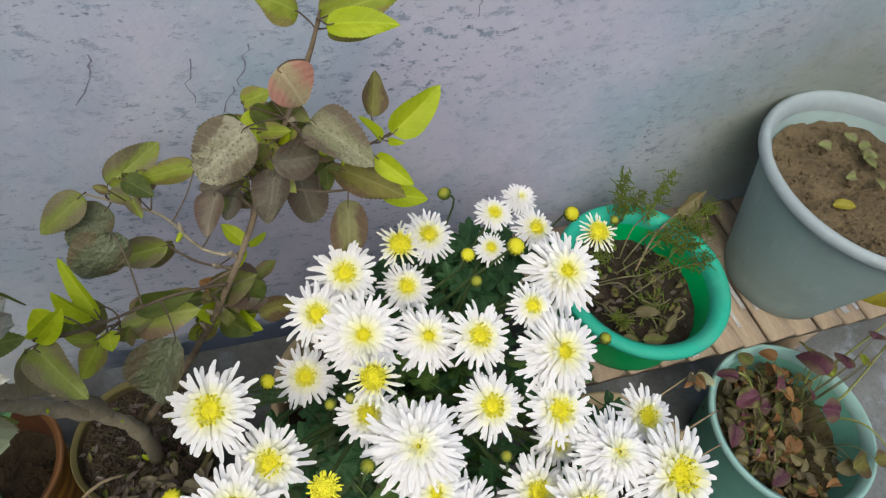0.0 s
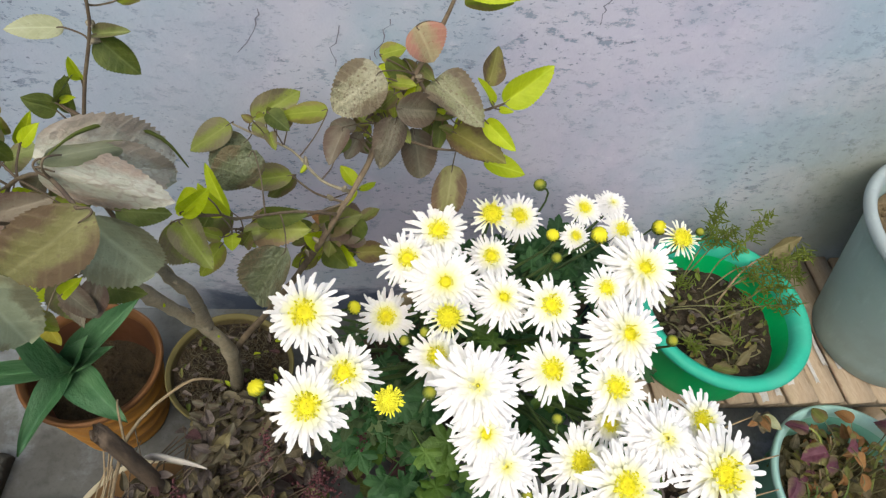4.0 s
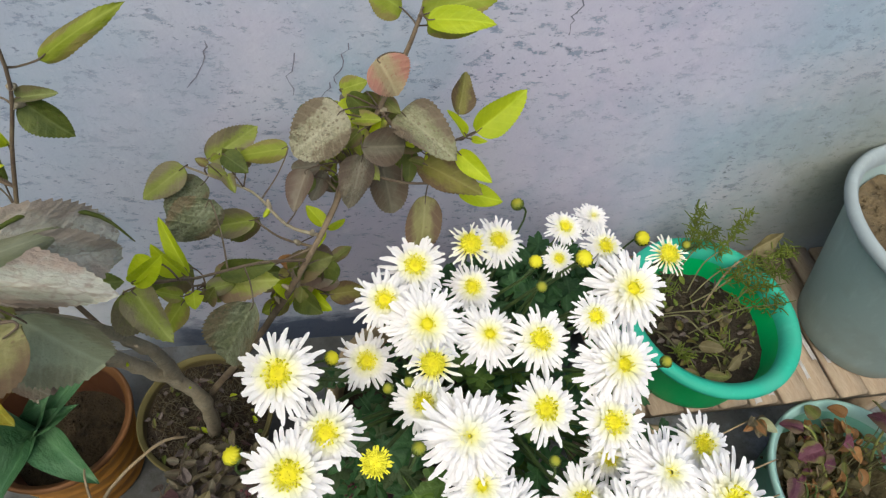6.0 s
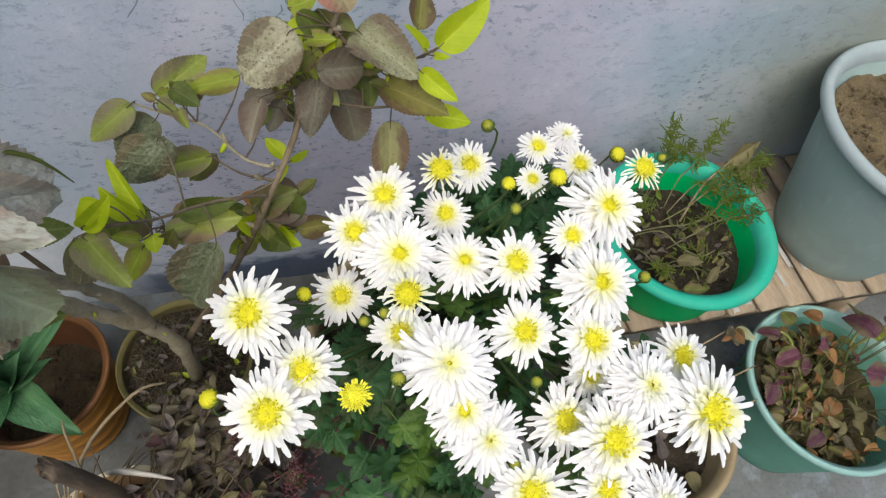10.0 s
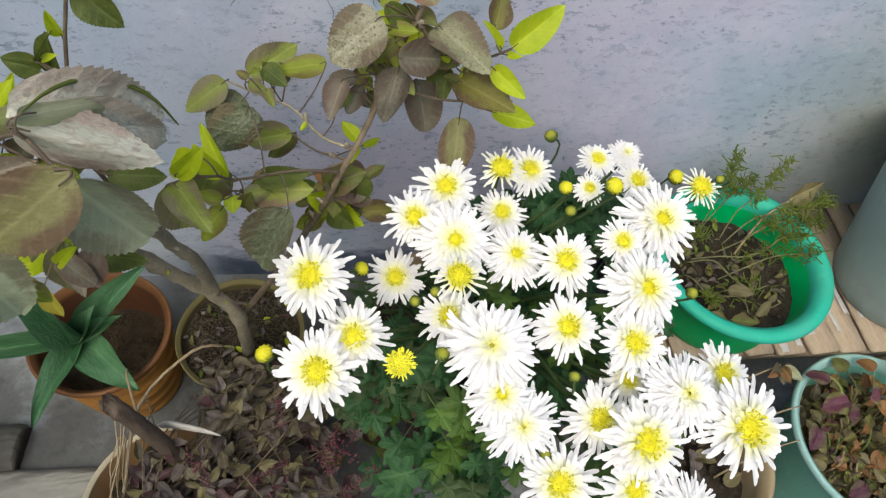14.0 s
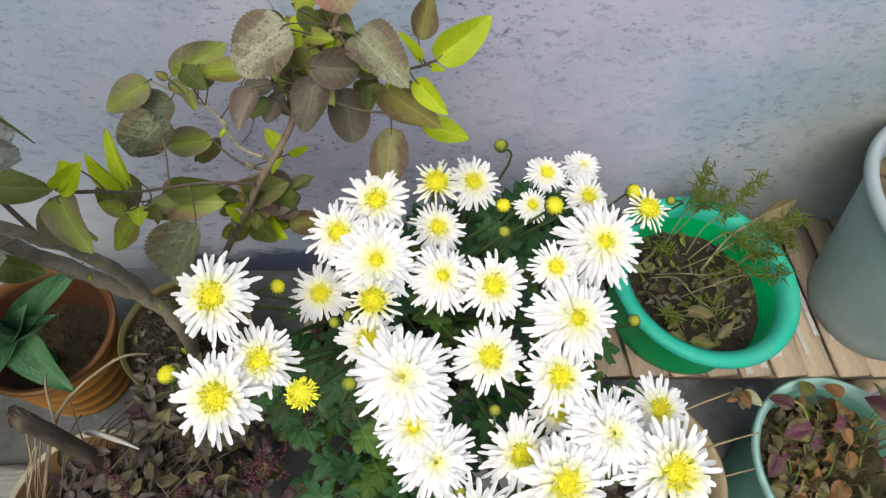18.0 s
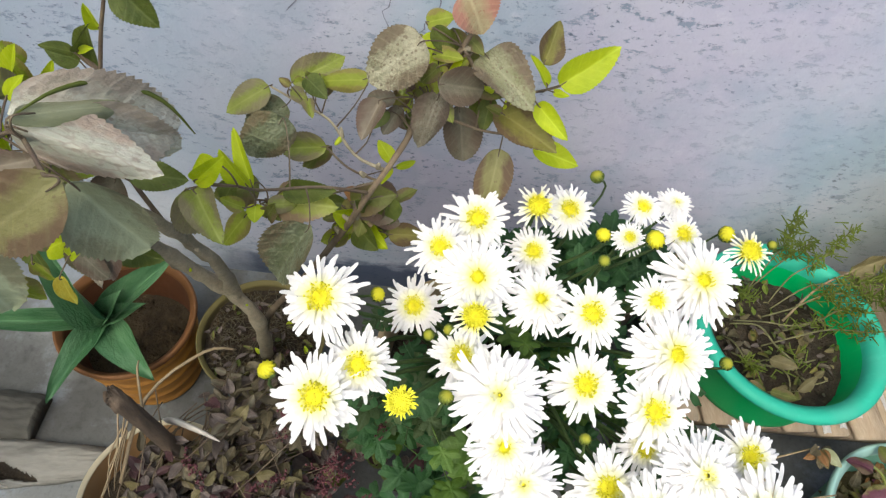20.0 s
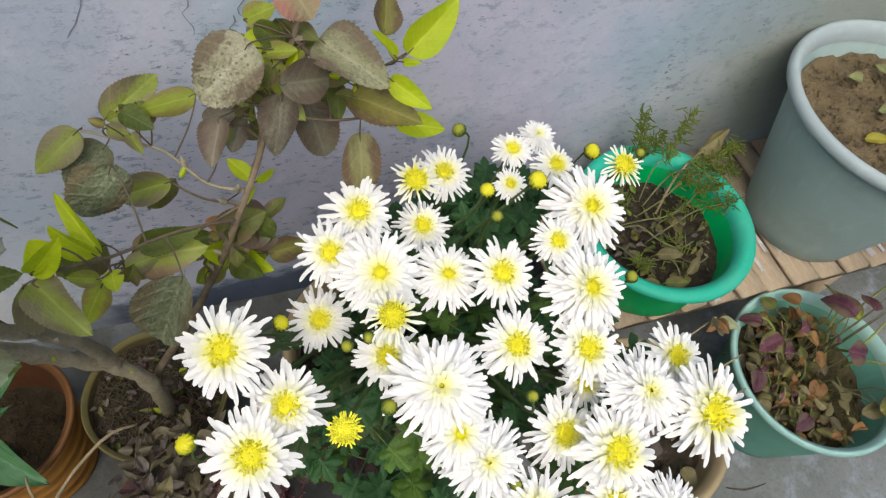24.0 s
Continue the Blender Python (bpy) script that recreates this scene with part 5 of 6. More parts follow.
    leaf((-0.225, 0.283, 0.661), (-0.203, 0.275, 0.694), 0.008, "deep")
    leaf((-0.223, 0.283, 0.662), (-0.208, 0.275, 0.674), 0.006, "lime")
    leaf((0.027, 0.345, 0.701), (0.043, 0.334, 0.676), 0.035, "pink")
    leaf((0.047, 0.375, 0.720), (0.020, 0.371, 0.740), 0.025, "green")
    leaf((0.058, 0.355, 0.730), (0.110, 0.347, 0.756), 0.028, "green")
    leaf((0.058, 0.340, 0.737), (0.100, 0.323, 0.749), 0.020, "lime")
    leaf((0.062, 0.360, 0.718), (0.097, 0.346, 0.727), 0.021, "green")
    leaf((-0.228, 0.300, 0.633), (-0.220, 0.296, 0.673), 0.014, "deep")
    leaf((-0.237, 0.300, 0.636), (-0.256, 0.296, 0.651), 0.016, "deep")
    leaf((-0.292, 0.310, 0.612), (-0.302, 0.306, 0.637), 0.024, "green")
    leaf((-0.287, 0.300, 0.606), (-0.288, 0.296, 0.642), 0.020, "green")
    leaf((-0.276, 0.300, 0.595), (-0.255, 0.296, 0.637), 0.012, "lime")
    leaf((-0.257, 0.215, 0.632), (-0.242, 0.209, 0.698), 0.033, "lime")
    leaf((-0.248, 0.220, 0.623), (-0.226, 0.212, 0.630), 0.015, "lime")
    leaf((-0.257, 0.220, 0.623), (-0.245, 0.216, 0.668), 0.020, "lime")
    leaf((-0.276, 0.240, 0.650), (-0.281, 0.236, 0.678), 0.021, "green")
    leaf((-0.253, 0.230, 0.618), (-0.224, 0.222, 0.627), 0.016, "lime")
    leaf((-0.307, 0.240, 0.466), (-0.247, 0.235, 0.519), 0.025, "lime")
    leaf((-0.260, 0.220, 0.609), (-0.287, 0.199, 0.545), 0.024, "green")
    leaf((-0.290, 0.220, 0.537), (-0.275, 0.201, 0.495), 0.018, "deep")
    leaf((-0.310, 0.220, 0.629), (-0.268, 0.216, 0.656), 0.020, "lime")
    leaf((-0.305, 0.200, 0.656), (-0.280, 0.195, 0.707), 0.027, "pink")
    leaf((-0.270, 0.260, 0.654), (-0.265, 0.258, 0.674), 0.014, "green")
    leaf((-0.285, 0.250, 0.486), (-0.260, 0.236, 0.467), 0.026, "sage")
    leaf((-0.282, 0.230, 0.643), (-0.315, 0.215, 0.614), 0.024, "olive")
    leaf((-0.214, 0.250, 0.573), (-0.240, 0.235, 0.527), 0.033, "dark")
    leaf((-0.252, 0.235, 0.516), (-0.261, 0.218, 0.458), 0.028, "sage")
    leaf((-0.232, 0.250, 0.615), (-0.217, 0.238, 0.592), 0.019, "green")
    leaf((-0.203, 0.250, 0.604), (-0.171, 0.238, 0.608), 0.018, "dark")
    leaf((-0.236, 0.200, 0.550), (-0.213, 0.186, 0.529), 0.019, "dark")
    leaf((-0.295, 0.290, 0.600), (-0.268, 0.284, 0.659), 0.020, "lime")
    leaf((-0.262, 0.250, 0.630), (-0.235, 0.247, 0.653), 0.019, "sage")
    leaf((-0.232, 0.240, 0.632), (-0.242, 0.234, 0.617), 0.020, "dark")
    leaf((-0.215, 0.240, 0.634), (-0.228, 0.231, 0.612), 0.019, "olive")
    leaf((-0.206, 0.120, 0.692), (-0.215, 0.114, 0.678), 0.020, "sage")
    leaf((-0.236, 0.235, 0.500), (-0.185, 0.216, 0.515), 0.024, "deep")
    leaf((-0.264, 0.200, 0.501), (-0.258, 0.189, 0.472), 0.015, "yellow")
    leaf((-0.266, 0.250, 0.570), (-0.206, 0.244, 0.606), 0.026, "olive")
    leaf((-0.212, 0.150, 0.701), (-0.171, 0.146, 0.721), 0.021, "rose")
    leaf((-0.264, 0.260, 0.635), (-0.276, 0.256, 0.661), 0.022, "sage")
    # crowded small leaves in the heart of the clusters
    brighter = ("green", "green", "olive", "lime", "varied", "deep", "bronze", "olive")
    dull = ("olive", "bronze", "deep", "dark", "bronze", "deep", "green", "rose")
    for x, y, z, spread, many, size, kinds in ((0.000, 0.350, 0.632, 0.024, 34, 0.027, brighter), (0.020, 0.352, 0.640, 0.018, 14, 0.024, brighter), (-0.020, 0.338, 0.596, 0.016, 12, 0.026, dull), (0.066, 0.346, 0.618, 0.016, 10, 0.024, brighter),
                                               (-0.034, 0.300, 0.500, 0.018, 20, 0.034, dull), (-0.052, 0.296, 0.478, 0.012, 7, 0.030, brighter), (-0.100, 0.388, 0.556, 0.014, 9, 0.022, brighter), (-0.122, 0.262, 0.545, 0.012, 5, 0.020, brighter), (-0.265, 0.290, 0.600, 0.022, 10, 0.026, brighter), (-0.301, 0.235, 0.576, 0.020, 8, 0.026, dull), (-0.262, 0.200, 0.663, 0.020, 16, 0.032, brighter), (-0.223, 0.190, 0.653, 0.014, 8, 0.028, dull)):
        for i in range(many):
            b = Vector((x + spread * rng.uniform(-1.4, 1.4), y + spread * rng.uniform(-0.6, 0.6), z + spread * rng.uniform(-1.4, 1.4)))
            if (nearest(spine, b) - b).length > 0.035:
                continue
            d = Vector((rng.gauss(0, 1), rng.gauss(-0.2, 0.5), rng.gauss(-0.25, 0.8))).normalized()
            ln = size * rng.uniform(0.55, 1.25)
            leaf(b, b + d * ln, ln * rng.uniform(0.5, 0.72), rng.choice(kinds))


hibiscus()


# ---- brown pot of withered purple foliage ----
def purple_pot():
    at = (-0.2345, 0.0985, 0.0)
    plant = thing("potted_purple_foliage", at, "brown clay pot overgrown with dull purple-brown foliage and dead twigs", "potted plant")
    build_pot(plant, at, 0.0875, 0.068, 0.197, CLAY, CREAM_RIM, lip=0.0012, lip_h=0.003, depth=0.6, wobble=0.012, inside_mat=CLAY_LIT, rim_label="thin cream rim")
    s = (at[0], at[1], 0.150)
    part("soil", soil_disc(s, 0.077, 0.01, 5), DARK_SOIL, plant)
    rng = random.Random(31)

    def sprig(root, tip, count, size, kinds, spread=0.018):
        bm = bmesh.new()
        mid = (root + tip) / 2 + Vector((rng.gauss(0, 0.012), rng.gauss(0, 0.012), 0.02))
        line = tube(bm, [root, mid, tip], [0.0012, 0.0010, 0.0006], 5)
        st = part("sprig", bm, PETIOLE, plant)
        for j in range(count):
            p = line[min(len(line) - 1, int(len(line) * (0.3 + 0.7 * (j + rng.random()) / count)))]
            an = rng.uniform(0, math.tau)
            d = Vector((math.cos(an), math.sin(an), rng.gauss(0.15, 0.4))).normalized()
            ln = size * rng.uniform(0.6, 1.35)
            o = p + d * 0.003
            c = o + d * ln * 0.5
            # the lit far wall and the western side of the pot stay bare
            if c.z > 0.172 and ((-0.262 < c.x < -0.185 and 0.145 < c.y < 0.21) or (c.x < -0.262 and c.y > 0.05)):
                continue
            place("small_leaf", blade(rng.choice(kinds), "ovate", j % 3), st, leaf_pose(o, o + d * ln, ln * rng.uniform(0.40, 0.66), (rng.gauss(0, 0.7), rng.gauss(-0.3, 0.7), 1)))

    for i in range(104):
        a, q = rng.uniform(0, math.tau), 0.07 * math.sqrt(rng.random())
        root = Vector((s[0] + q * math.cos(a), s[1] + q * math.sin(a), s[2]))
        tip = Vector((rng.uniform(-0.28, -0.02), rng.uniform(-0.02, 0.225), rng.uniform(0.17, 0.29)))
        if i % 3 == 0:
            tip = Vector((rng.uniform(-0.19, -0.03), rng.uniform(0.16, 0.235), rng.uniform(0.20, 0.29)))
        if tip.x < -0.255 and tip.y < 0.13:
            tip.x += 0.04
        sprig(root, tip, rng.randint(12, 17), 0.0178, ["purple", "umber", "purple", "umber", "purple", "maroon", "dry"] if i % 3 else ["umber", "purple", "purple", "umber", "dark"])
    # undergrowth filling the gap towards the neighbouring pot; dark leaf tones paint its shade
    for i in range(150):
        p = Vector((rng.uniform(-0.13, 0.07), rng.uniform(-0.03, 0.24), rng.uniform(0.06, 0.19)))
        an = rng.uniform(0, math.tau)
        d = Vector((math.cos(an), math.sin(an), rng.gauss(-0.1, 0.35))).normalized()
        ln = rng.uniform(0.020, 0.034)
        place("low_leaf", blade(("maroon", "deep", "maroon", "purple")[i % 4], "ovate", i % 3), plant, leaf_pose(p, p + d * ln, ln * 0.7, (rng.gauss(0, 0.6), rng.gauss(-0.2, 0.6), 1)))
    # dark red seed spikes
    for i in range(20):
        p = Vector((rng.uniform(-0.17, 0.03), rng.uniform(0.02, 0.17), rng.uniform(0.26, 0.31)))
        bm = bmesh.new()
        d = Vector((rng.gauss(0, 1), rng.gauss(0, 1), 0.5)).normalized()
        for k in range(40):
            c = p + d * 0.04 * rng.random() + Vector((rng.gauss(0, 0.0028), rng.gauss(0, 0.0028), rng.gauss(0, 0.0028)))
            bmesh.ops.create_icosphere(bm, subdivisions=1, radius=rng.uniform(0.0009, 0.0019), matrix=Matrix.Translation(c))
        part("seed_spike", bm, SPIKE, plant)
    # thin bare twigs and pale roots hanging from the stump
    for i in range(9):
        p0 = Vector((rng.uniform(-0.26, 0.02), rng.uniform(0.03, 0.2), rng.uniform(0.2, 0.27)))
        an = rng.uniform(0, math.tau)
        e = p0 + Vector((math.cos(an), math.sin(an), rng.gauss(0.1, 0.3))) * rng.uniform(0.05, 0.12)
        e.x, e.y = max(e.x, -0.27), min(e.y, 0.215)
        tube_part("bare_twig", [p0, (p0 + e) / 2 + Vector((rng.gauss(0, 0.01), rng.gauss(0, 0.01), 0.012)), e], [0.0008, 0.0007, 0.0004], DARK_TWIG, plant, 6, 0.3)
    tube_part("bare_twig", [(-0.26, 0.10, 0.25), (-0.235, 0.165, 0.325), (-0.185, 0.21, 0.35), (-0.16, 0.225, 0.33)], [0.0021, 0.0019, 0.0016, 0.0012], TWIG, plant, 8, 0.3)
    tube_part("bare_twig", [(-0.235, 0.15, 0.315), (-0.245, 0.185, 0.34), (-0.25, 0.20, 0.335)], [0.0014, 0.0012, 0.0008], TWIG, plant, 6)
    for i in range(6):
        t = Vector((-0.243 + rng.gauss(0, 0.008), 0.135 + rng.gauss(0, 0.008), 0.36 - 0.05 * rng.random()))
        e = Vector((-0.258 + rng.gauss(0, 0.014), 0.095 + rng.gauss(0, 0.02), 0.24))
        tube_part("dry_root", [t, t.lerp(e, 0.35) + Vector((rng.gauss(0, 0.003), -0.004, 0)), t.lerp(e, 0.7) + Vector((rng.gauss(0, 0.004), rng.gauss(0, 0.003), 0)), e], [0.0009, 0.0009, 0.0008, 0.0005], TWIG, plant, 5, 0.4)
    # cut stump: a flattened, split stake with a ragged top
    bm = bmesh.new()
    tube(bm, [(-0.214, 0.146, 0.17), (-0.220, 0.142, 0.26), (-0.230, 0.139, 0.345), (-0.238, 0.137, 0.388), (-0.240, 0.137, 0.393)], [0.0150, 0.0150, 0.0145, 0.0150, 0.0125], 18, 0.35)
    for v in bm.verts:
        side = (v.co - Vector((-0.224, 0.141, v.co.z))).dot(Vector((0.55, 0.83, 0)))
        v.co -= Vector((0.55, 0.83, 0)) * side * 0.45
        if v.co.z > 0.375:
            v.co.z += 0.010 * noise.noise(v.co * 130)
    part("cut_stump", bm, DARK_BARK, plant, "dark sawn-off stump")
    # pale curved splinter caught between the stump and the foliage
    bm = bmesh.new()
    tube(bm, [(-0.230, 0.160, 0.262), (-0.212, 0.157, 0.284), (-0.186, 0.147, 0.302), (-0.166, 0.137, 0.318), (-0.154, 0.130, 0.326)], [0.0045, 0.0075, 0.0065, 0.004, 0.0015], 12, 0.25)
    for v in bm.verts:
        v.co.y += (0.148 - v.co.y - 0.45 * (v.co.x + 0.19)) * 0.6
    part("splinter", bm, CREAM_INSIDE, plant, "pale curved splinter")


SPIKE = speckled("dark_red_spike", (0.075, 0.022, 0.028), (0.13, 0.045, 0.05), 80, 0.8)
purple_pot()


# ---- chrysanthemum ----
def petal(bm, az, r0, r1, width, lift, droop, rng):
    """One strap-shaped ray petal, slightly channelled with a blunt tip."""
    ca, sa = math.cos(az), math.sin(az)
    bend = rng.gauss(0, 0.13)
    rows = []
    for u, full in ((0.0, 0.42), (0.22, 0.58), (0.45, 0.78), (0.66, 0.95), (0.82, 1.0), (0.92, 0.86), (0.98, 0.55), (1.0, 0.22)):
        r = r0 + (r1 - r0) * u
        z = lift[0] + (lift[1] - lift[0]) * u + droop * u * u
        w = width * full
        side = bend * (u ** 2) * (r1 - r0)
        row = []
        for k, dz in ((-1, 0.5), (0, 0.0), (1, 0.5)):
            x, y = r, side + k * w / 2
            row.append(bm.verts.new((x * ca - y * sa, x * sa + y * ca, z + dz * w * 0.38)))
        rows.append(row)
    for a, b in zip(rows, rows[1:]):
        for k in range(2):
            bm.faces.new((a[k], a[k + 1], b[k + 1], b[k]))
    return rows[0]


def weld(bm, rows, hub):
    """Joins petal bases to a hub, so that a bloom is one body."""
    h = bm.verts.new(hub)
    for a, b in zip(rows, rows[1:] + rows[:1]):
        bm.faces.new((a[2], b[0], h))
        bm.faces.new((a[0], a[1], h))


RINGS = {
    "open": [(21, 1.0, 0.30, (0.0, 0.02), -0.14), (23, 0.93, 0.28, (0.04, 0.12), -0.15), (25, 0.82, 0.26, (0.09, 0.21), -0.13), (25, 0.70, 0.25, (0.13, 0.27), -0.10), (24, 0.58, 0.25, (0.17, 0.31), -0.07), (22, 0.46, 0.25, (0.20, 0.34), -0.03)],
    "full": [(30, 1.0, 0.25, (-0.06, -0.04), -0.12), (32, 0.98, 0.24, (0.0, 0.05), -0.15), (33, 0.92, 0.22, (0.07, 0.15), -0.16), (33, 0.84, 0.20, (0.13, 0.24), -0.15), (33, 0.75, 0.18, (0.18, 0.31), -0.13), (31, 0.65, 0.16, (0.22, 0.36), -0.10), (28, 0.54, 0.14, (0.26, 0.41), -0.07), (24, 0.43, 0.12, (0.29, 0.44), -0.04), (19, 0.32, 0.09, (0.32, 0.46), -0.01), (13, 0.22, 0.07, (0.34, 0.47), 0.0)],
    "young": [(18, 1.0, 0.38, (0.0, 0.08), -0.14), (13, 0.88, 0.34, (0.06, 0.18), -0.10), (18, 0.62, 0.30, (0.14, 0.32), -0.02)],
    "button": [(27, 1.0, 0.40, (0.0, 0.25), -0.25), (27, 0.92, 0.36, (0.12, 0.45), -0.2), (24, 0.78, 0.33, (0.25, 0.60), -0.1)],
}
RINGS["semi"] = RINGS["full"][:8]
BROAD = {"open": (0.088, 0.122), "semi": (0.076, 0.108), "full": (0.074, 0.105), "young": (0.08, 0.11), "button": (0.09, 0.12)}
SKIN = {"semi": PETAL_SEMI, "open": PETAL, "full": PETAL_FULL, "young": PETAL_YELLOW, "button": DISC}


def flower_meshes(style, seed, rings):
    """Petals and centre of a flower of radius 1 that faces +z."""
    rng = random.Random(seed)
    bm = bmesh.new()
    for count, r1, r0, lift, droop in rings:
        off, rows = rng.random(), []
        thin = BROAD[style]
        for i in range(count):
            az = math.tau * (i + off + rng.gauss(0, 0.16)) / count
            rows.append(petal(bm, az, r0 * 0.6, r1 * rng.uniform(0.76, 1.10), rng.uniform(*thin), (lift[0], lift[1] + rng.gauss(0, 0.04)), droop + rng.gauss(0, 0.07), rng))
        weld(bm, rows, (0, 0, lift[0] - 0.02))
    bmesh.ops.remove_doubles(bm, verts=[v for v in bm.verts if v.co.xy.length < 1e-6], dist=1.0)
    petals = mesh_of("bloom", bm, SKIN[style])
    bm = bmesh.new()
    rad, florets, top = {"semi": (0.125, 20, 0.50), "open": (0.27, 60, 0.34), "full": (0.085, 12, 0.48), "young": (0.36, 100, 0.36), "button": (0.62, 130, 0.62)}[style]
    hub = []
    for i in range(florets):
        q = rad * math.sqrt((i + 0.5) / florets)
        a = i * 2.39996 + rng.gauss(0, 0.1)
        h = top * (0.62 + 0.46 * (q / rad) ** 2) * rng.uniform(0.86, 1.12)
        p = Vector((q * math.cos(a), q * math.sin(a), 0.0))
        o = Vector((math.cos(a), math.sin(a), 0)) * (0.06 * q / rad)
        inw = -0.5 if q > rad * 0.6 else 0.2
        k = len(bm.verts)
        tube(bm, [p, p + o + Vector((0, 0, h * 0.7)), p + o * (1 + inw) + Vector((0, 0, h))], [rad * 0.085, rad * 0.1, rad * 0.075], 5)
        bm.verts.ensure_lookup_table()
        hub.append(bm.verts[k])
    centre = bm.verts.new((0, 0, -0.02))
    for a, b in zip(hub, hub[1:]):
        bm.faces.new((a, b, centre))
    n = 20
    low = [bm.verts.new((rad * 1.12 * math.cos(math.tau * i / n), rad * 1.12 * math.sin(math.tau * i / n), top * 0.66)) for i in range(n)]
    tip = bm.verts.new((0, 0, top * 0.60))
    for i in range(n):
        bm.faces.new((low[i], low[(i + 1) % n], tip))
        bm.faces.new((low[(i + 1) % n], low[i], centre))
    return petals, mesh_of("disc", bm, DISC)


FLOWERS = {(s, v): flower_meshes(s, 10 * v + len(s), RINGS[s]) for s in RINGS for v in range(3)}
INNER = {(s, v): flower_meshes(s, 10 * v + len(s), RINGS[s][1:]) for s in RINGS for v in range(3)}


def ray_petal(style, seed):
    bm = bmesh.new()
    rng = random.Random(seed)
    r1, r0, lift, droop = RINGS[style][0][1:]
    petal(bm, 0.0, r0 * 0.6, r1 * rng.uniform(0.82, 1.10), rng.uniform(*BROAD[style]), (lift[0], lift[1] + rng.gauss(0, 0.04)), droop + rng.gauss(0, 0.05), rng)
    return mesh_of("petal", bm, SKIN[style])


RAYS = {s: [ray_petal(s, 70 + k) for k in range(7)] for s in RINGS}


def bud_meshes(material):
    bm = bmesh.new()
    bmesh.ops.create_uvsphere(bm, u_segments=44, v_segments=14, radius=1)
    for v in bm.verts:
        a = math.atan2(v.co.y, v.co.x)
        f = 1 + 0.16 * math.cos(11 * a + 4 * v.co.z) * (1 - abs(v.co.z) ** 2)
        v.co.x, v.co.y = v.co.x * f, v.co.y * f
        v.co.z = v.co.z * 0.8 + 0.5
    head = mesh_of("bud_head", bm, material)
    bm = bmesh.new()
    bmesh.ops.create_uvsphere(bm, u_segments=28, v_segments=8, radius=0.9)
    bmesh.ops.delete(bm, geom=[v for v in bm.verts if v.co.z > 0.8], context="VERTS")
    for v in bm.verts:
        a = math.atan2(v.co.y, v.co.x)
        if v.co.z > 0.3:
            v.co = Vector((1.12 * math.cos(a), 1.12 * math.sin(a), 0.42 + 0.22 * math.cos(7 * a)))
        elif v.co.z > -0.3:
            v.co *= 1.15
    return head, mesh_of("calyx", bm, STEM_GREEN)


BUDS = {"yellow": bud_meshes(BUD_YELLOW), "green": bud_meshes(BUD_GREEN)}


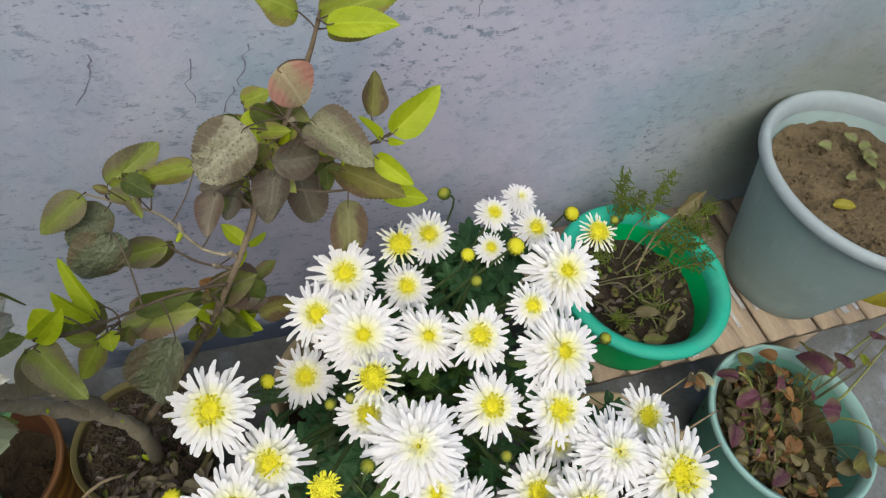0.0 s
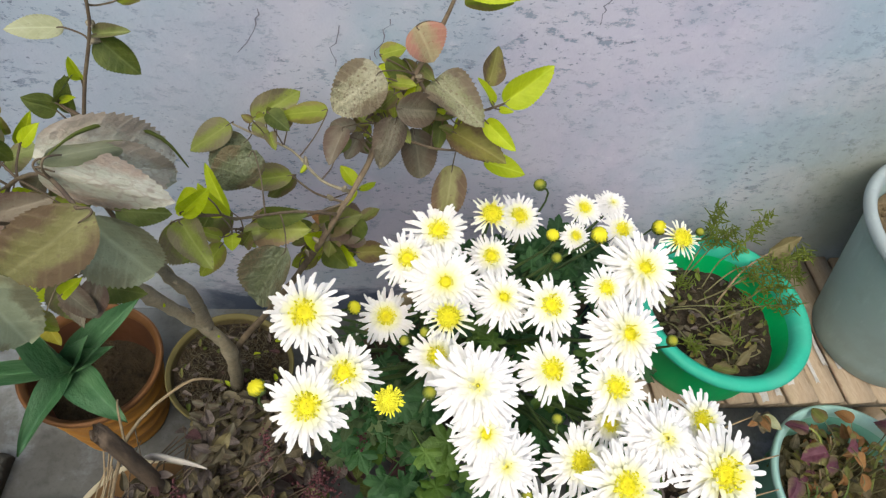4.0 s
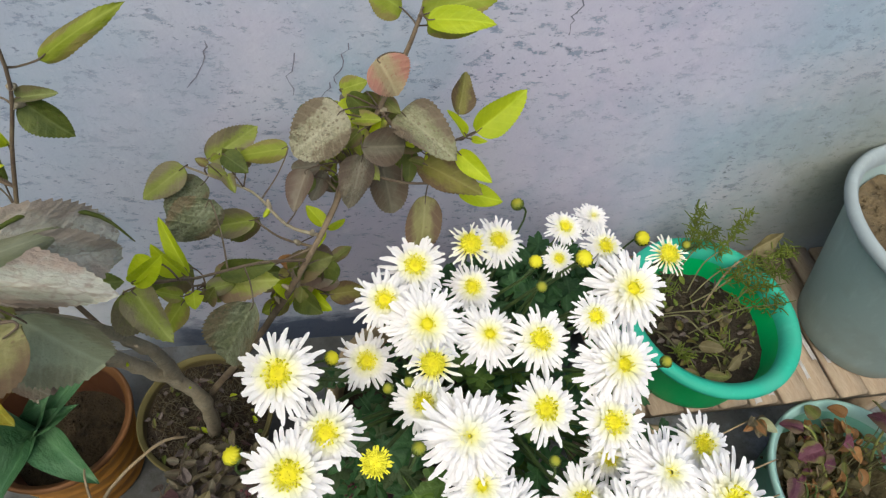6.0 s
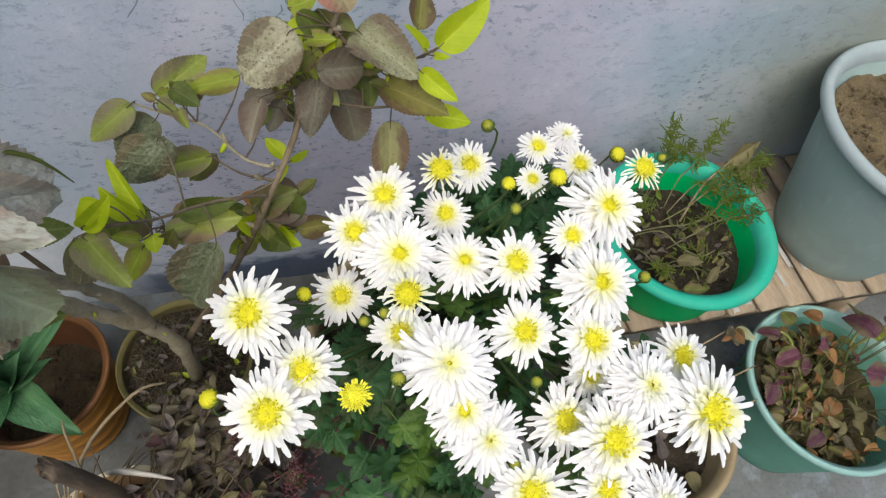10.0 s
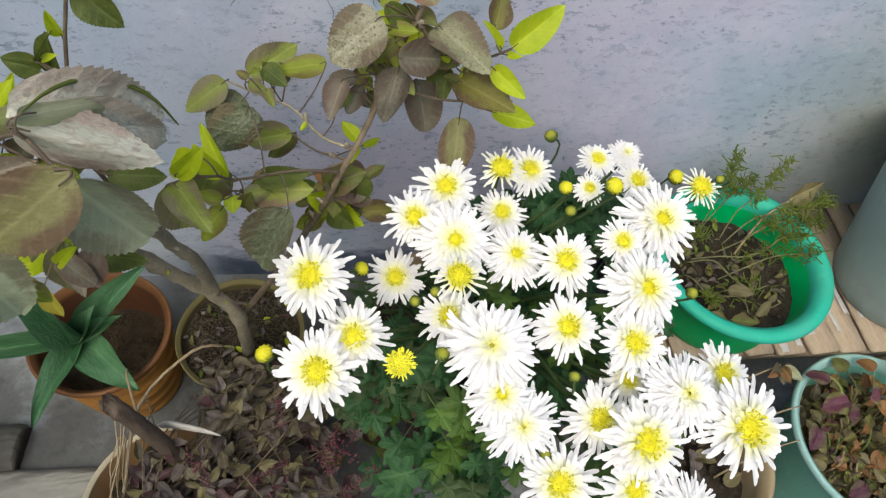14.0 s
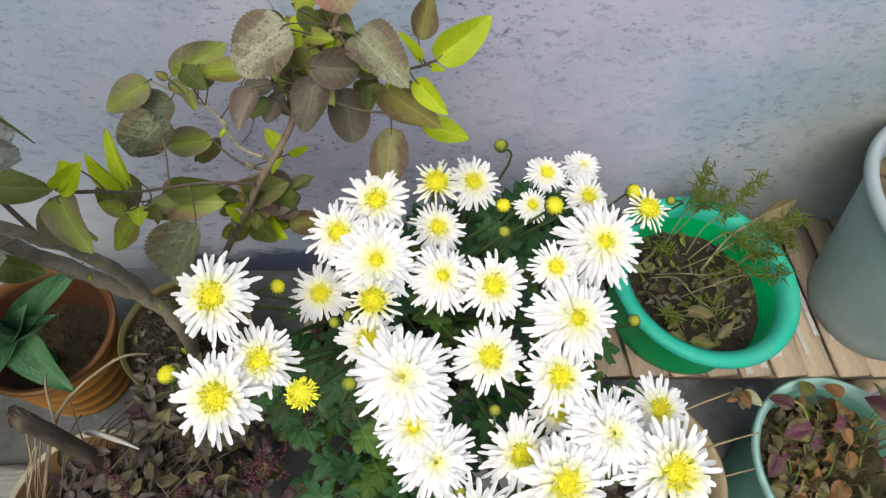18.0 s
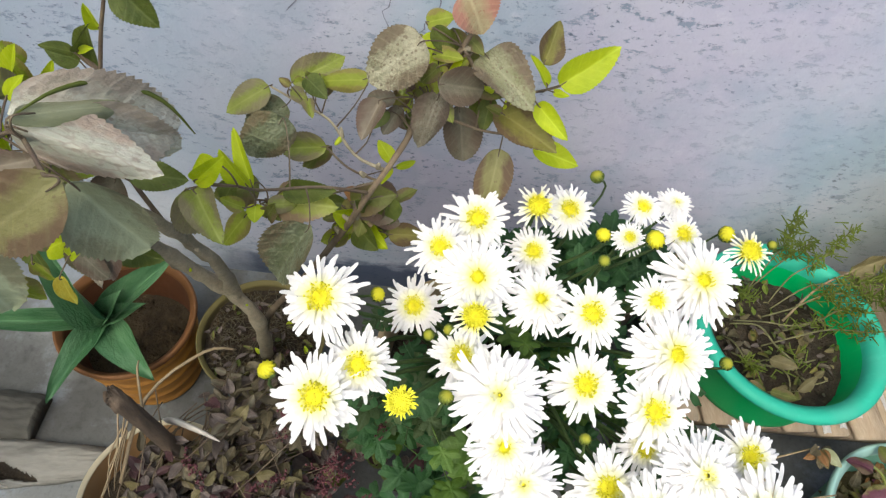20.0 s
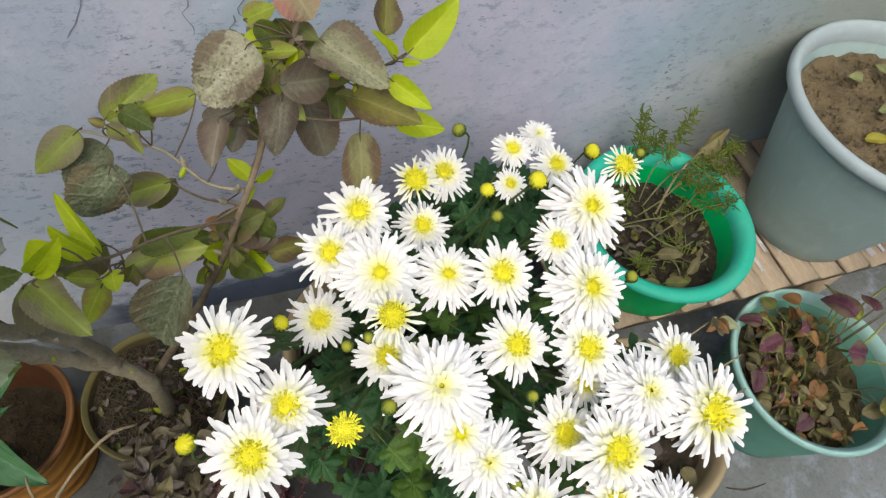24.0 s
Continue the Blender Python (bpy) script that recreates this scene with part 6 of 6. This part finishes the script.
def chrysanthemum():
    at = (0.097, 0.308, 0.0)
    plant = thing("potted_chrysanthemum", at, "bushy white chrysanthemum with yellow-centred blooms in a tan pot", "potted plant")
    build_pot(plant, at, 0.12, 0.085, 0.20, TAN_POT, TAN_POT, lip=0.012, lip_h=0.016, depth=0.5)
    s = Vector((at[0], at[1], 0.155))
    part("soil", soil_disc(s, 0.12 - 0.019, 0.01, 15, rings=28, n=80), DARK_SOIL, plant)
    part("soil_clod", crumbs(s, 0.12 - 0.04, 80, 0.016, 19), DARK_SOIL, plant)["kind"] = "stuff"
    rng = random.Random(40)
    crown = Vector((0.11, 0.285, 0.16))
    count, NEAREST = [0], (1, 2, 3, 5, 8, 9, 10, 12, 13, 17, 20)

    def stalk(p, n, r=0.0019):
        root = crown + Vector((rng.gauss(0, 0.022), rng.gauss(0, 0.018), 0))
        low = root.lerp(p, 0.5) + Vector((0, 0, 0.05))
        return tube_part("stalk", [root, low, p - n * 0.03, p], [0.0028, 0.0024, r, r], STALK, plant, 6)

    def facing(p, tilt):
        n = Vector(((p[0] - 0.14) * 0.5 + rng.gauss(0, 0.07), (p[1] - 0.2) * 0.6 - 0.34 + rng.gauss(0, 0.07), 1)) if tilt is None else Vector(tilt)
        return n.normalized()

    def flower(x, y, z, d, style, tilt=None):
        p = Vector((x, y, z))
        n = facing(p, tilt)
        v = rng.randrange(3)
        count[0] += 1
        single = count[0] in NEAREST
        petals, disc = (INNER if single else FLOWERS)[style, v]
        m = Matrix.Translation(p - n * d * 0.12) @ n.to_track_quat("Z", "Y").to_matrix().to_4x4() @ pose(0, 0, 0, 0, 0, rng.uniform(0, 360)) @ Matrix.Scale(d / 2, 4)
        head = place("bloom", petals, plant, m, {"open": "", "semi": "full white bloom with a small yellow centre", "full": "full double white bloom", "young": "half-open yellow-centred bloom", "button": "yellow button bloom just opening"}[style])
        place("disc", disc, head, m)
        if single:
            n_ray = RINGS[style][0][0]
            for i in range(n_ray):
                place("petal", RAYS[style][(i * 3 + v) % 7], head, m @ pose(0, 0, 0, 0, 0, 360 * (i + rng.gauss(0, 0.16)) / n_ray))
        stalk(p - n * d * 0.12, n)

    def bud(x, y, z, d, colour):
        p = Vector((x, y, z))
        n = (facing(p, None) + Vector((rng.gauss(0, 0.3), rng.gauss(0, 0.3), 0))).normalized()
        head, cup = BUDS[colour]
        m = Matrix.Translation(p - n * d * 0.2) @ n.to_track_quat("Z", "Y").to_matrix().to_4x4() @ Matrix.Scale(d / 2, 4)
        ob = place("bud", head, plant, m)
        place("calyx", cup, ob, m)
        stalk(p - n * d * 0.3, n, 0.0012)

    flower(-0.054, 0.185, 0.543, 0.0703, "open")
    flower(-0.021, 0.150, 0.507, 0.0635, "open")
    flower(-0.049, 0.121, 0.508, 0.0731, "open")
    flower(0.017, 0.232, 0.457, 0.0586, "open")
    flower(0.065, 0.229, 0.523, 0.0739, "semi")
    flower(0.120, 0.223, 0.509, 0.0605, "semi")
    flower(0.160, 0.209, 0.521, 0.0625, "open")
    flower(0.266, 0.263, 0.504, 0.0844, "semi")
    flower(0.223, 0.179, 0.524, 0.0790, "semi")
    flower(0.155, 0.153, 0.508, 0.0633, "open")
    flower(0.211, 0.223, 0.529, 0.0457, "open")
    flower(0.209, 0.137, 0.508, 0.0636, "open")
    flower(0.086, 0.133, 0.519, 0.0815, "full")
    flower(0.095, 0.103, 0.492, 0.0586, "semi")
    flower(0.113, 0.082, 0.475, 0.0683, "full")
    flower(0.183, 0.088, 0.463, 0.0664, "open")
    flower(0.210, 0.061, 0.485, 0.0799, "open")
    flower(0.248, 0.097, 0.493, 0.0746, "full")
    flower(0.309, 0.127, 0.455, 0.0627, "open")
    flower(0.297, 0.068, 0.488, 0.0896, "open")
    flower(0.219, 0.125, 0.455, 0.0503, "open")
    flower(0.033, 0.260, 0.515, 0.0571, "open")
    flower(0.064, 0.297, 0.511, 0.0632, "open")
    flower(0.122, 0.292, 0.477, 0.0533, "open")
    flower(0.117, 0.312, 0.520, 0.0452, "young")
    flower(0.159, 0.348, 0.474, 0.0584, "open")
    flower(0.233, 0.360, 0.477, 0.0449, "open")
    flower(0.210, 0.311, 0.490, 0.0356, "open")
    flower(0.277, 0.342, 0.464, 0.0519, "open")
    flower(0.290, 0.406, 0.433, 0.0431, "full")
    flower(0.310, 0.293, 0.516, 0.0434, "young")
    flower(0.063, 0.185, 0.540, 0.0451, "young")
    flower(0.060, 0.178, 0.482, 0.0573, "open")
    flower(0.014, 0.118, 0.525, 0.0250, "button")
    bud(0.193, 0.404, 0.462, 0.0133, "green")
    bud(0.176, 0.292, 0.514, 0.0125, "yellow")
    bud(0.219, 0.287, 0.523, 0.0159, "yellow")
    bud(0.173, 0.261, 0.520, 0.0098, "green")
    bud(-0.014, 0.216, 0.499, 0.0117, "yellow")
    bud(0.032, 0.194, 0.480, 0.0094, "green")
    bud(0.045, 0.179, 0.524, 0.0086, "green")
    bud(-0.092, 0.148, 0.482, 0.0144, "yellow")
    bud(0.047, 0.127, 0.519, 0.0106, "green")
    bud(0.159, 0.117, 0.487, 0.0091, "green")
    bud(0.133, 0.063, 0.456, 0.0092, "green")
    bud(0.345, 0.377, 0.425, 0.0167, "yellow")
    bud(0.338, 0.309, 0.506, 0.0084, "green")
    bud(0.299, 0.207, 0.460, 0.0110, "green")
    flower(0.142, 0.040, 0.455, 0.0720, "open")
    flower(0.199, 0.030, 0.465, 0.0580, "open")
    flower(0.240, 0.013, 0.465, 0.0560, "full")
    flower(0.203, -0.022, 0.460, 0.0500, "open")

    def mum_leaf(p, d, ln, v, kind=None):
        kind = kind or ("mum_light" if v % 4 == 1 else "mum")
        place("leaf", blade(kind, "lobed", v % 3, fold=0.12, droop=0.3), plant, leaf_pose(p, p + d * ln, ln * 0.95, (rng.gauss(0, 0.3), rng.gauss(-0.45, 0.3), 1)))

    for i in range(230):
        a, q = rng.uniform(0, math.tau), math.sqrt(rng.random())
        p = Vector((0.15 + 0.17 * q * math.cos(a), 0.195 + 0.15 * q * math.sin(a), rng.uniform(0.28, 0.455) - 0.05 * q))
        d = Vector((math.cos(a + rng.gauss(0, 0.8)), math.sin(a + rng.gauss(0, 0.8)), rng.gauss(-0.1, 0.35))).normalized()
        if (p.x > 0.11 or p.y > 0.17 or p.z < 0.30) and not (p.x < 0.05 and p.y > 0.2):
            mum_leaf(p, d, rng.uniform(0.030, 0.050), i)
    for x, y, z in ((0.180, 0.369, 0.385), (0.215, 0.371, 0.385), (0.252, 0.382, 0.385), (0.144, 0.359, 0.385), (0.282, 0.366, 0.385), (0.198, 0.322, 0.385), (0.238, 0.340, 0.385), (0.169, 0.309, 0.385), (0.120, 0.311, 0.385)):
        for i in range(14):
            p = Vector((x + rng.uniform(-0.03, 0.03), y + rng.uniform(-0.02, 0.012), z + rng.uniform(-0.04, 0.01)))
            a = rng.uniform(0, math.tau)
            mum_leaf(p, Vector((math.cos(a), math.sin(a), rng.gauss(0, 0.3))).normalized(), rng.uniform(0.026, 0.046), 4 * i)
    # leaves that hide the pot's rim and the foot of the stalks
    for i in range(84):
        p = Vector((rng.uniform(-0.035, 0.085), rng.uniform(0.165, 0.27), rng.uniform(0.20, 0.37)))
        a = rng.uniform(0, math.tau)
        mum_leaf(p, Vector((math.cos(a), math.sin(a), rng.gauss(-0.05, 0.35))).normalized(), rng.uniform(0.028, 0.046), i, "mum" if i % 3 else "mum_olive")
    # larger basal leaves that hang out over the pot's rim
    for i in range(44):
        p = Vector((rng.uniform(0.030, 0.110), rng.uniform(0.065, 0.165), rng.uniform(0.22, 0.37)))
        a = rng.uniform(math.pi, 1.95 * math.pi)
        # low leaves all take the darker tone, painting shade beneath the blooms
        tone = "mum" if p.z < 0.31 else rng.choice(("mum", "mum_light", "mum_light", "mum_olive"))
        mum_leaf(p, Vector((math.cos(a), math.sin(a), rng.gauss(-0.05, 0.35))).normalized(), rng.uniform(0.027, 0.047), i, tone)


chrysanthemum()


def tan_pot():
    at = (0.385, 0.126, 0.0)
    pot = thing("tan_pot", at, "tan clay pot of dark clods and withered leaves on the floor", "plant pot")
    build_pot(pot, at, 0.1125, 0.078, 0.20, TAN_POT, TAN_POT, lip=0.012, lip_h=0.016, depth=0.6, inside_mat=TAN_POT)
    s = Vector((at[0], at[1], 0.150))
    part("soil", soil_disc(s, 0.0935, 0.01, 25), DARK_SOIL, pot)
    part("soil_clod", crumbs(s, 0.075, 70, 0.02, 29), DARK_SOIL, pot)["kind"] = "stuff"
    rng = random.Random(77)
    for i in range(18):
        a, q = rng.uniform(0, math.tau), 0.075 * math.sqrt(rng.random())
        b = Vector((s[0] + q * math.cos(a), s[1] + q * math.sin(a), s[2] + 0.018))
        d = Vector((rng.gauss(0, 1), rng.gauss(0, 1), 0.2)).normalized()
        place("withered_leaf", blade(("purple", "dark", "dry")[i % 3], variant=i % 3), pot, leaf_pose(b, b + d * 0.028, 0.018, (rng.gauss(0, 0.3), rng.gauss(0, 0.3), 1)))
    # a dead sprig and two bare twigs that reach out towards the rack
    tip = Vector((0.520, 0.218, 0.241))
    sprig = tube_part("dead_sprig", [(0.40, 0.16, 0.16), (0.43, 0.19, 0.205), tip], [0.0018, 0.0015, 0.001], TWIG, pot, 6)
    for i, kind in enumerate(("rust", "umber", "dry", "umber", "rust", "celery", "dry", "umber", "bronze")):
        d = Vector((rng.gauss(0, 1), rng.gauss(0, 1), rng.gauss(-0.1, 0.4))).normalized()
        o = tip + d * 0.004
        place("withered_leaf", blade(kind, variant=i % 3), sprig, leaf_pose(o, o + d * rng.uniform(0.018, 0.028), 0.014, (rng.gauss(0, 0.4), -0.4, 1)))
    tube_part("bare_twig", [(0.42, 0.14, 0.16), (0.469, 0.149, 0.243), (0.529, 0.164, 0.237)], [0.0017, 0.0014, 0.0008], TWIG, pot, 6, 0.3)
    tube_part("bare_twig", [(0.43, 0.10, 0.16), (0.47, 0.115, 0.21), (0.52, 0.125, 0.225)], [0.0015, 0.0012, 0.0007], TWIG, pot, 6, 0.3)


tan_pot()


# ---- boards and stone on the floor ----
def weathered_slab(outline, thick, camber, hollow, materials, seed, rough):
    """A worn piece of wood: outline(u) gives its two edges across, hollow(x, y) how far it is hollowed out from 0 to 1.
    """
    bm, nx, ny = bmesh.new(), 84, 30
    top, low = [], []
    for i in range(nx + 1):
        u = i / nx
        x, y0, y1 = outline(u)
        ra, rb = [], []
        for k in range(ny + 1):
            v = k / ny
            y = y0 + (y1 - y0) * v
            e = 1 - abs(2 * v - 1) ** 5
            p = Vector((x * 25, y * 90, seed))
            h = thick * (0.25 + 0.75 * e) + camber * (1 - (2 * v - 1) ** 2) + rough * (noise.noise(p) + 0.5 * noise.noise(p * 3.3))
            h -= hollow(x, y) * thick * 0.85
            ra.append(bm.verts.new((x, y, max(0.003, h))))
            rb.append(bm.verts.new((x, y, 0.0)))
        top.append(ra)
        low.append(rb)
    for i in range(nx):
        for k in range(ny):
            f = bm.faces.new((top[i][k], top[i + 1][k], top[i + 1][k + 1], top[i][k + 1]))
            # faces in the hollow get a dark material that paints the recess's shade
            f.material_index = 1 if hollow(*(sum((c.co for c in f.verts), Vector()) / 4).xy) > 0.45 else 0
            bm.faces.new((low[i][k], low[i][k + 1], low[i + 1][k + 1], low[i + 1][k]))
        bm.faces.new((low[i][0], low[i + 1][0], top[i + 1][0], top[i][0]))
        bm.faces.new((low[i + 1][ny], low[i][ny], top[i][ny], top[i + 1][ny]))
    for k in range(ny):
        bm.faces.new((low[0][k + 1], low[0][k], top[0][k], top[0][k + 1]))
        bm.faces.new((low[nx][k], low[nx][k + 1], top[nx][k + 1], top[nx][k]))
    return mesh_of("board", bm, materials)


def clutter():
    def long_edges(u):
        x = 0.30 * u
        wob = 0.003 * noise.noise((u * 6, 3, 0))
        return x, -0.036 + 0.022 * u ** 3 + wob, 0.036 - 0.022 * u ** 2.2 + 0.004 * noise.noise((u * 5, 9, 0))

    # how deep the hollow is cut, 0 to 1
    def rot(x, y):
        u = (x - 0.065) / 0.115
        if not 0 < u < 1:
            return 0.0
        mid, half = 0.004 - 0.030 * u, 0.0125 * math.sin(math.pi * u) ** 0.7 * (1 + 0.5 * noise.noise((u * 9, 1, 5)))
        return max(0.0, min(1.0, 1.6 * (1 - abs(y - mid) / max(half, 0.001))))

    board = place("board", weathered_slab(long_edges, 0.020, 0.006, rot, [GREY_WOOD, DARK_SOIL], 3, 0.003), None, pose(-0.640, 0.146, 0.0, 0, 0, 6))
    tagged(board, "bleached grey tapered board with a dark hollow, on the floor", "board")
    tube_part("splinter", [(-0.548, 0.152, 0.024), (-0.520, 0.143, 0.026), (-0.500, 0.128, 0.025), (-0.486, 0.124, 0.022)], [0.0012, 0.0024, 0.0022, 0.001], GREY_WOOD, board, 6, 0.4, "pale splinter across the hollow")

    def short_edges(u):
        x = -0.09 + 0.18 * u + 0.004 * noise.noise((u * 9, 5, 1))
        return x, -0.034 + 0.004 * noise.noise((u * 7, 1, 2)), 0.036 + 0.006 * noise.noise((u * 6, 2, 7)) - 0.012 * max(0, u - 0.7)

    dark = place("board", weathered_slab(short_edges, 0.022, 0.010, lambda x, y: 0.0, [DARK_WOOD], 8, 0.005), None, pose(-0.578, 0.226, 0.0, 0, 0, -3))
    tagged(dark, "short dark weathered board lying on the floor", "board")
    bm = bmesh.new()
    bmesh.ops.create_icosphere(bm, subdivisions=3, radius=0.035)
    for v in bm.verts:
        v.co *= 1 + 0.25 * noise.noise(v.co * 40)
        v.co.z = max(-0.014, v.co.z * 0.6)
    ob = place("stone", mesh_of("stone", bm, STONE), None, pose(-0.71, 0.265, 0.014))
    tagged(ob, "mossy grey stone lying on the floor", "stone")




def debris():
    bm = bmesh.new()
    tube(bm, [(0.567, 0.034, 0.001), (0.592, 0.024, 0.001), (0.614, 0.022, 0.001), (0.632, 0.023, 0.001)], [0.0008, 0.0014, 0.0011, 0.0006], 6)
    tagged(place("fallen_twig", mesh_of("fallen_twig", bm, DARK_BARK), None), "thin dark curved twig lying on the floor", "twig")
    rng = random.Random(66)
    for x, y, r, material, label in ((-0.505, 0.03, 0.007, SHARD, "small white paint chip on the floor"), (-0.46, 0.11, 0.006, DARK_BARK, "dry brown leaf scrap on the floor"), (-0.44, 0.165, 0.006, DARK_BARK, "dry brown leaf scrap on the floor"), (0.66, -0.05, 0.005, DARK_BARK, "dry brown leaf scrap on the floor"), (-0.425, 0.16, 0.005, TWIG, "dry brown leaf scrap on the floor")):
        bm = bmesh.new()
        bmesh.ops.create_icosphere(bm, subdivisions=2, radius=r)
        for v in bm.verts:
            v.co *= 1 + 0.5 * noise.noise(v.co * 260 + Vector((x * 50, y * 50, 0)))
            v.co.z = max(0.0, v.co.z * 0.35)
        tagged(place("floor_scrap", mesh_of("floor_scrap", bm, material), None, pose(x, y, 0.0, 0, 0, rng.uniform(0, 360))), label, "scrap", "scraps on the floor")


clutter()
debris()
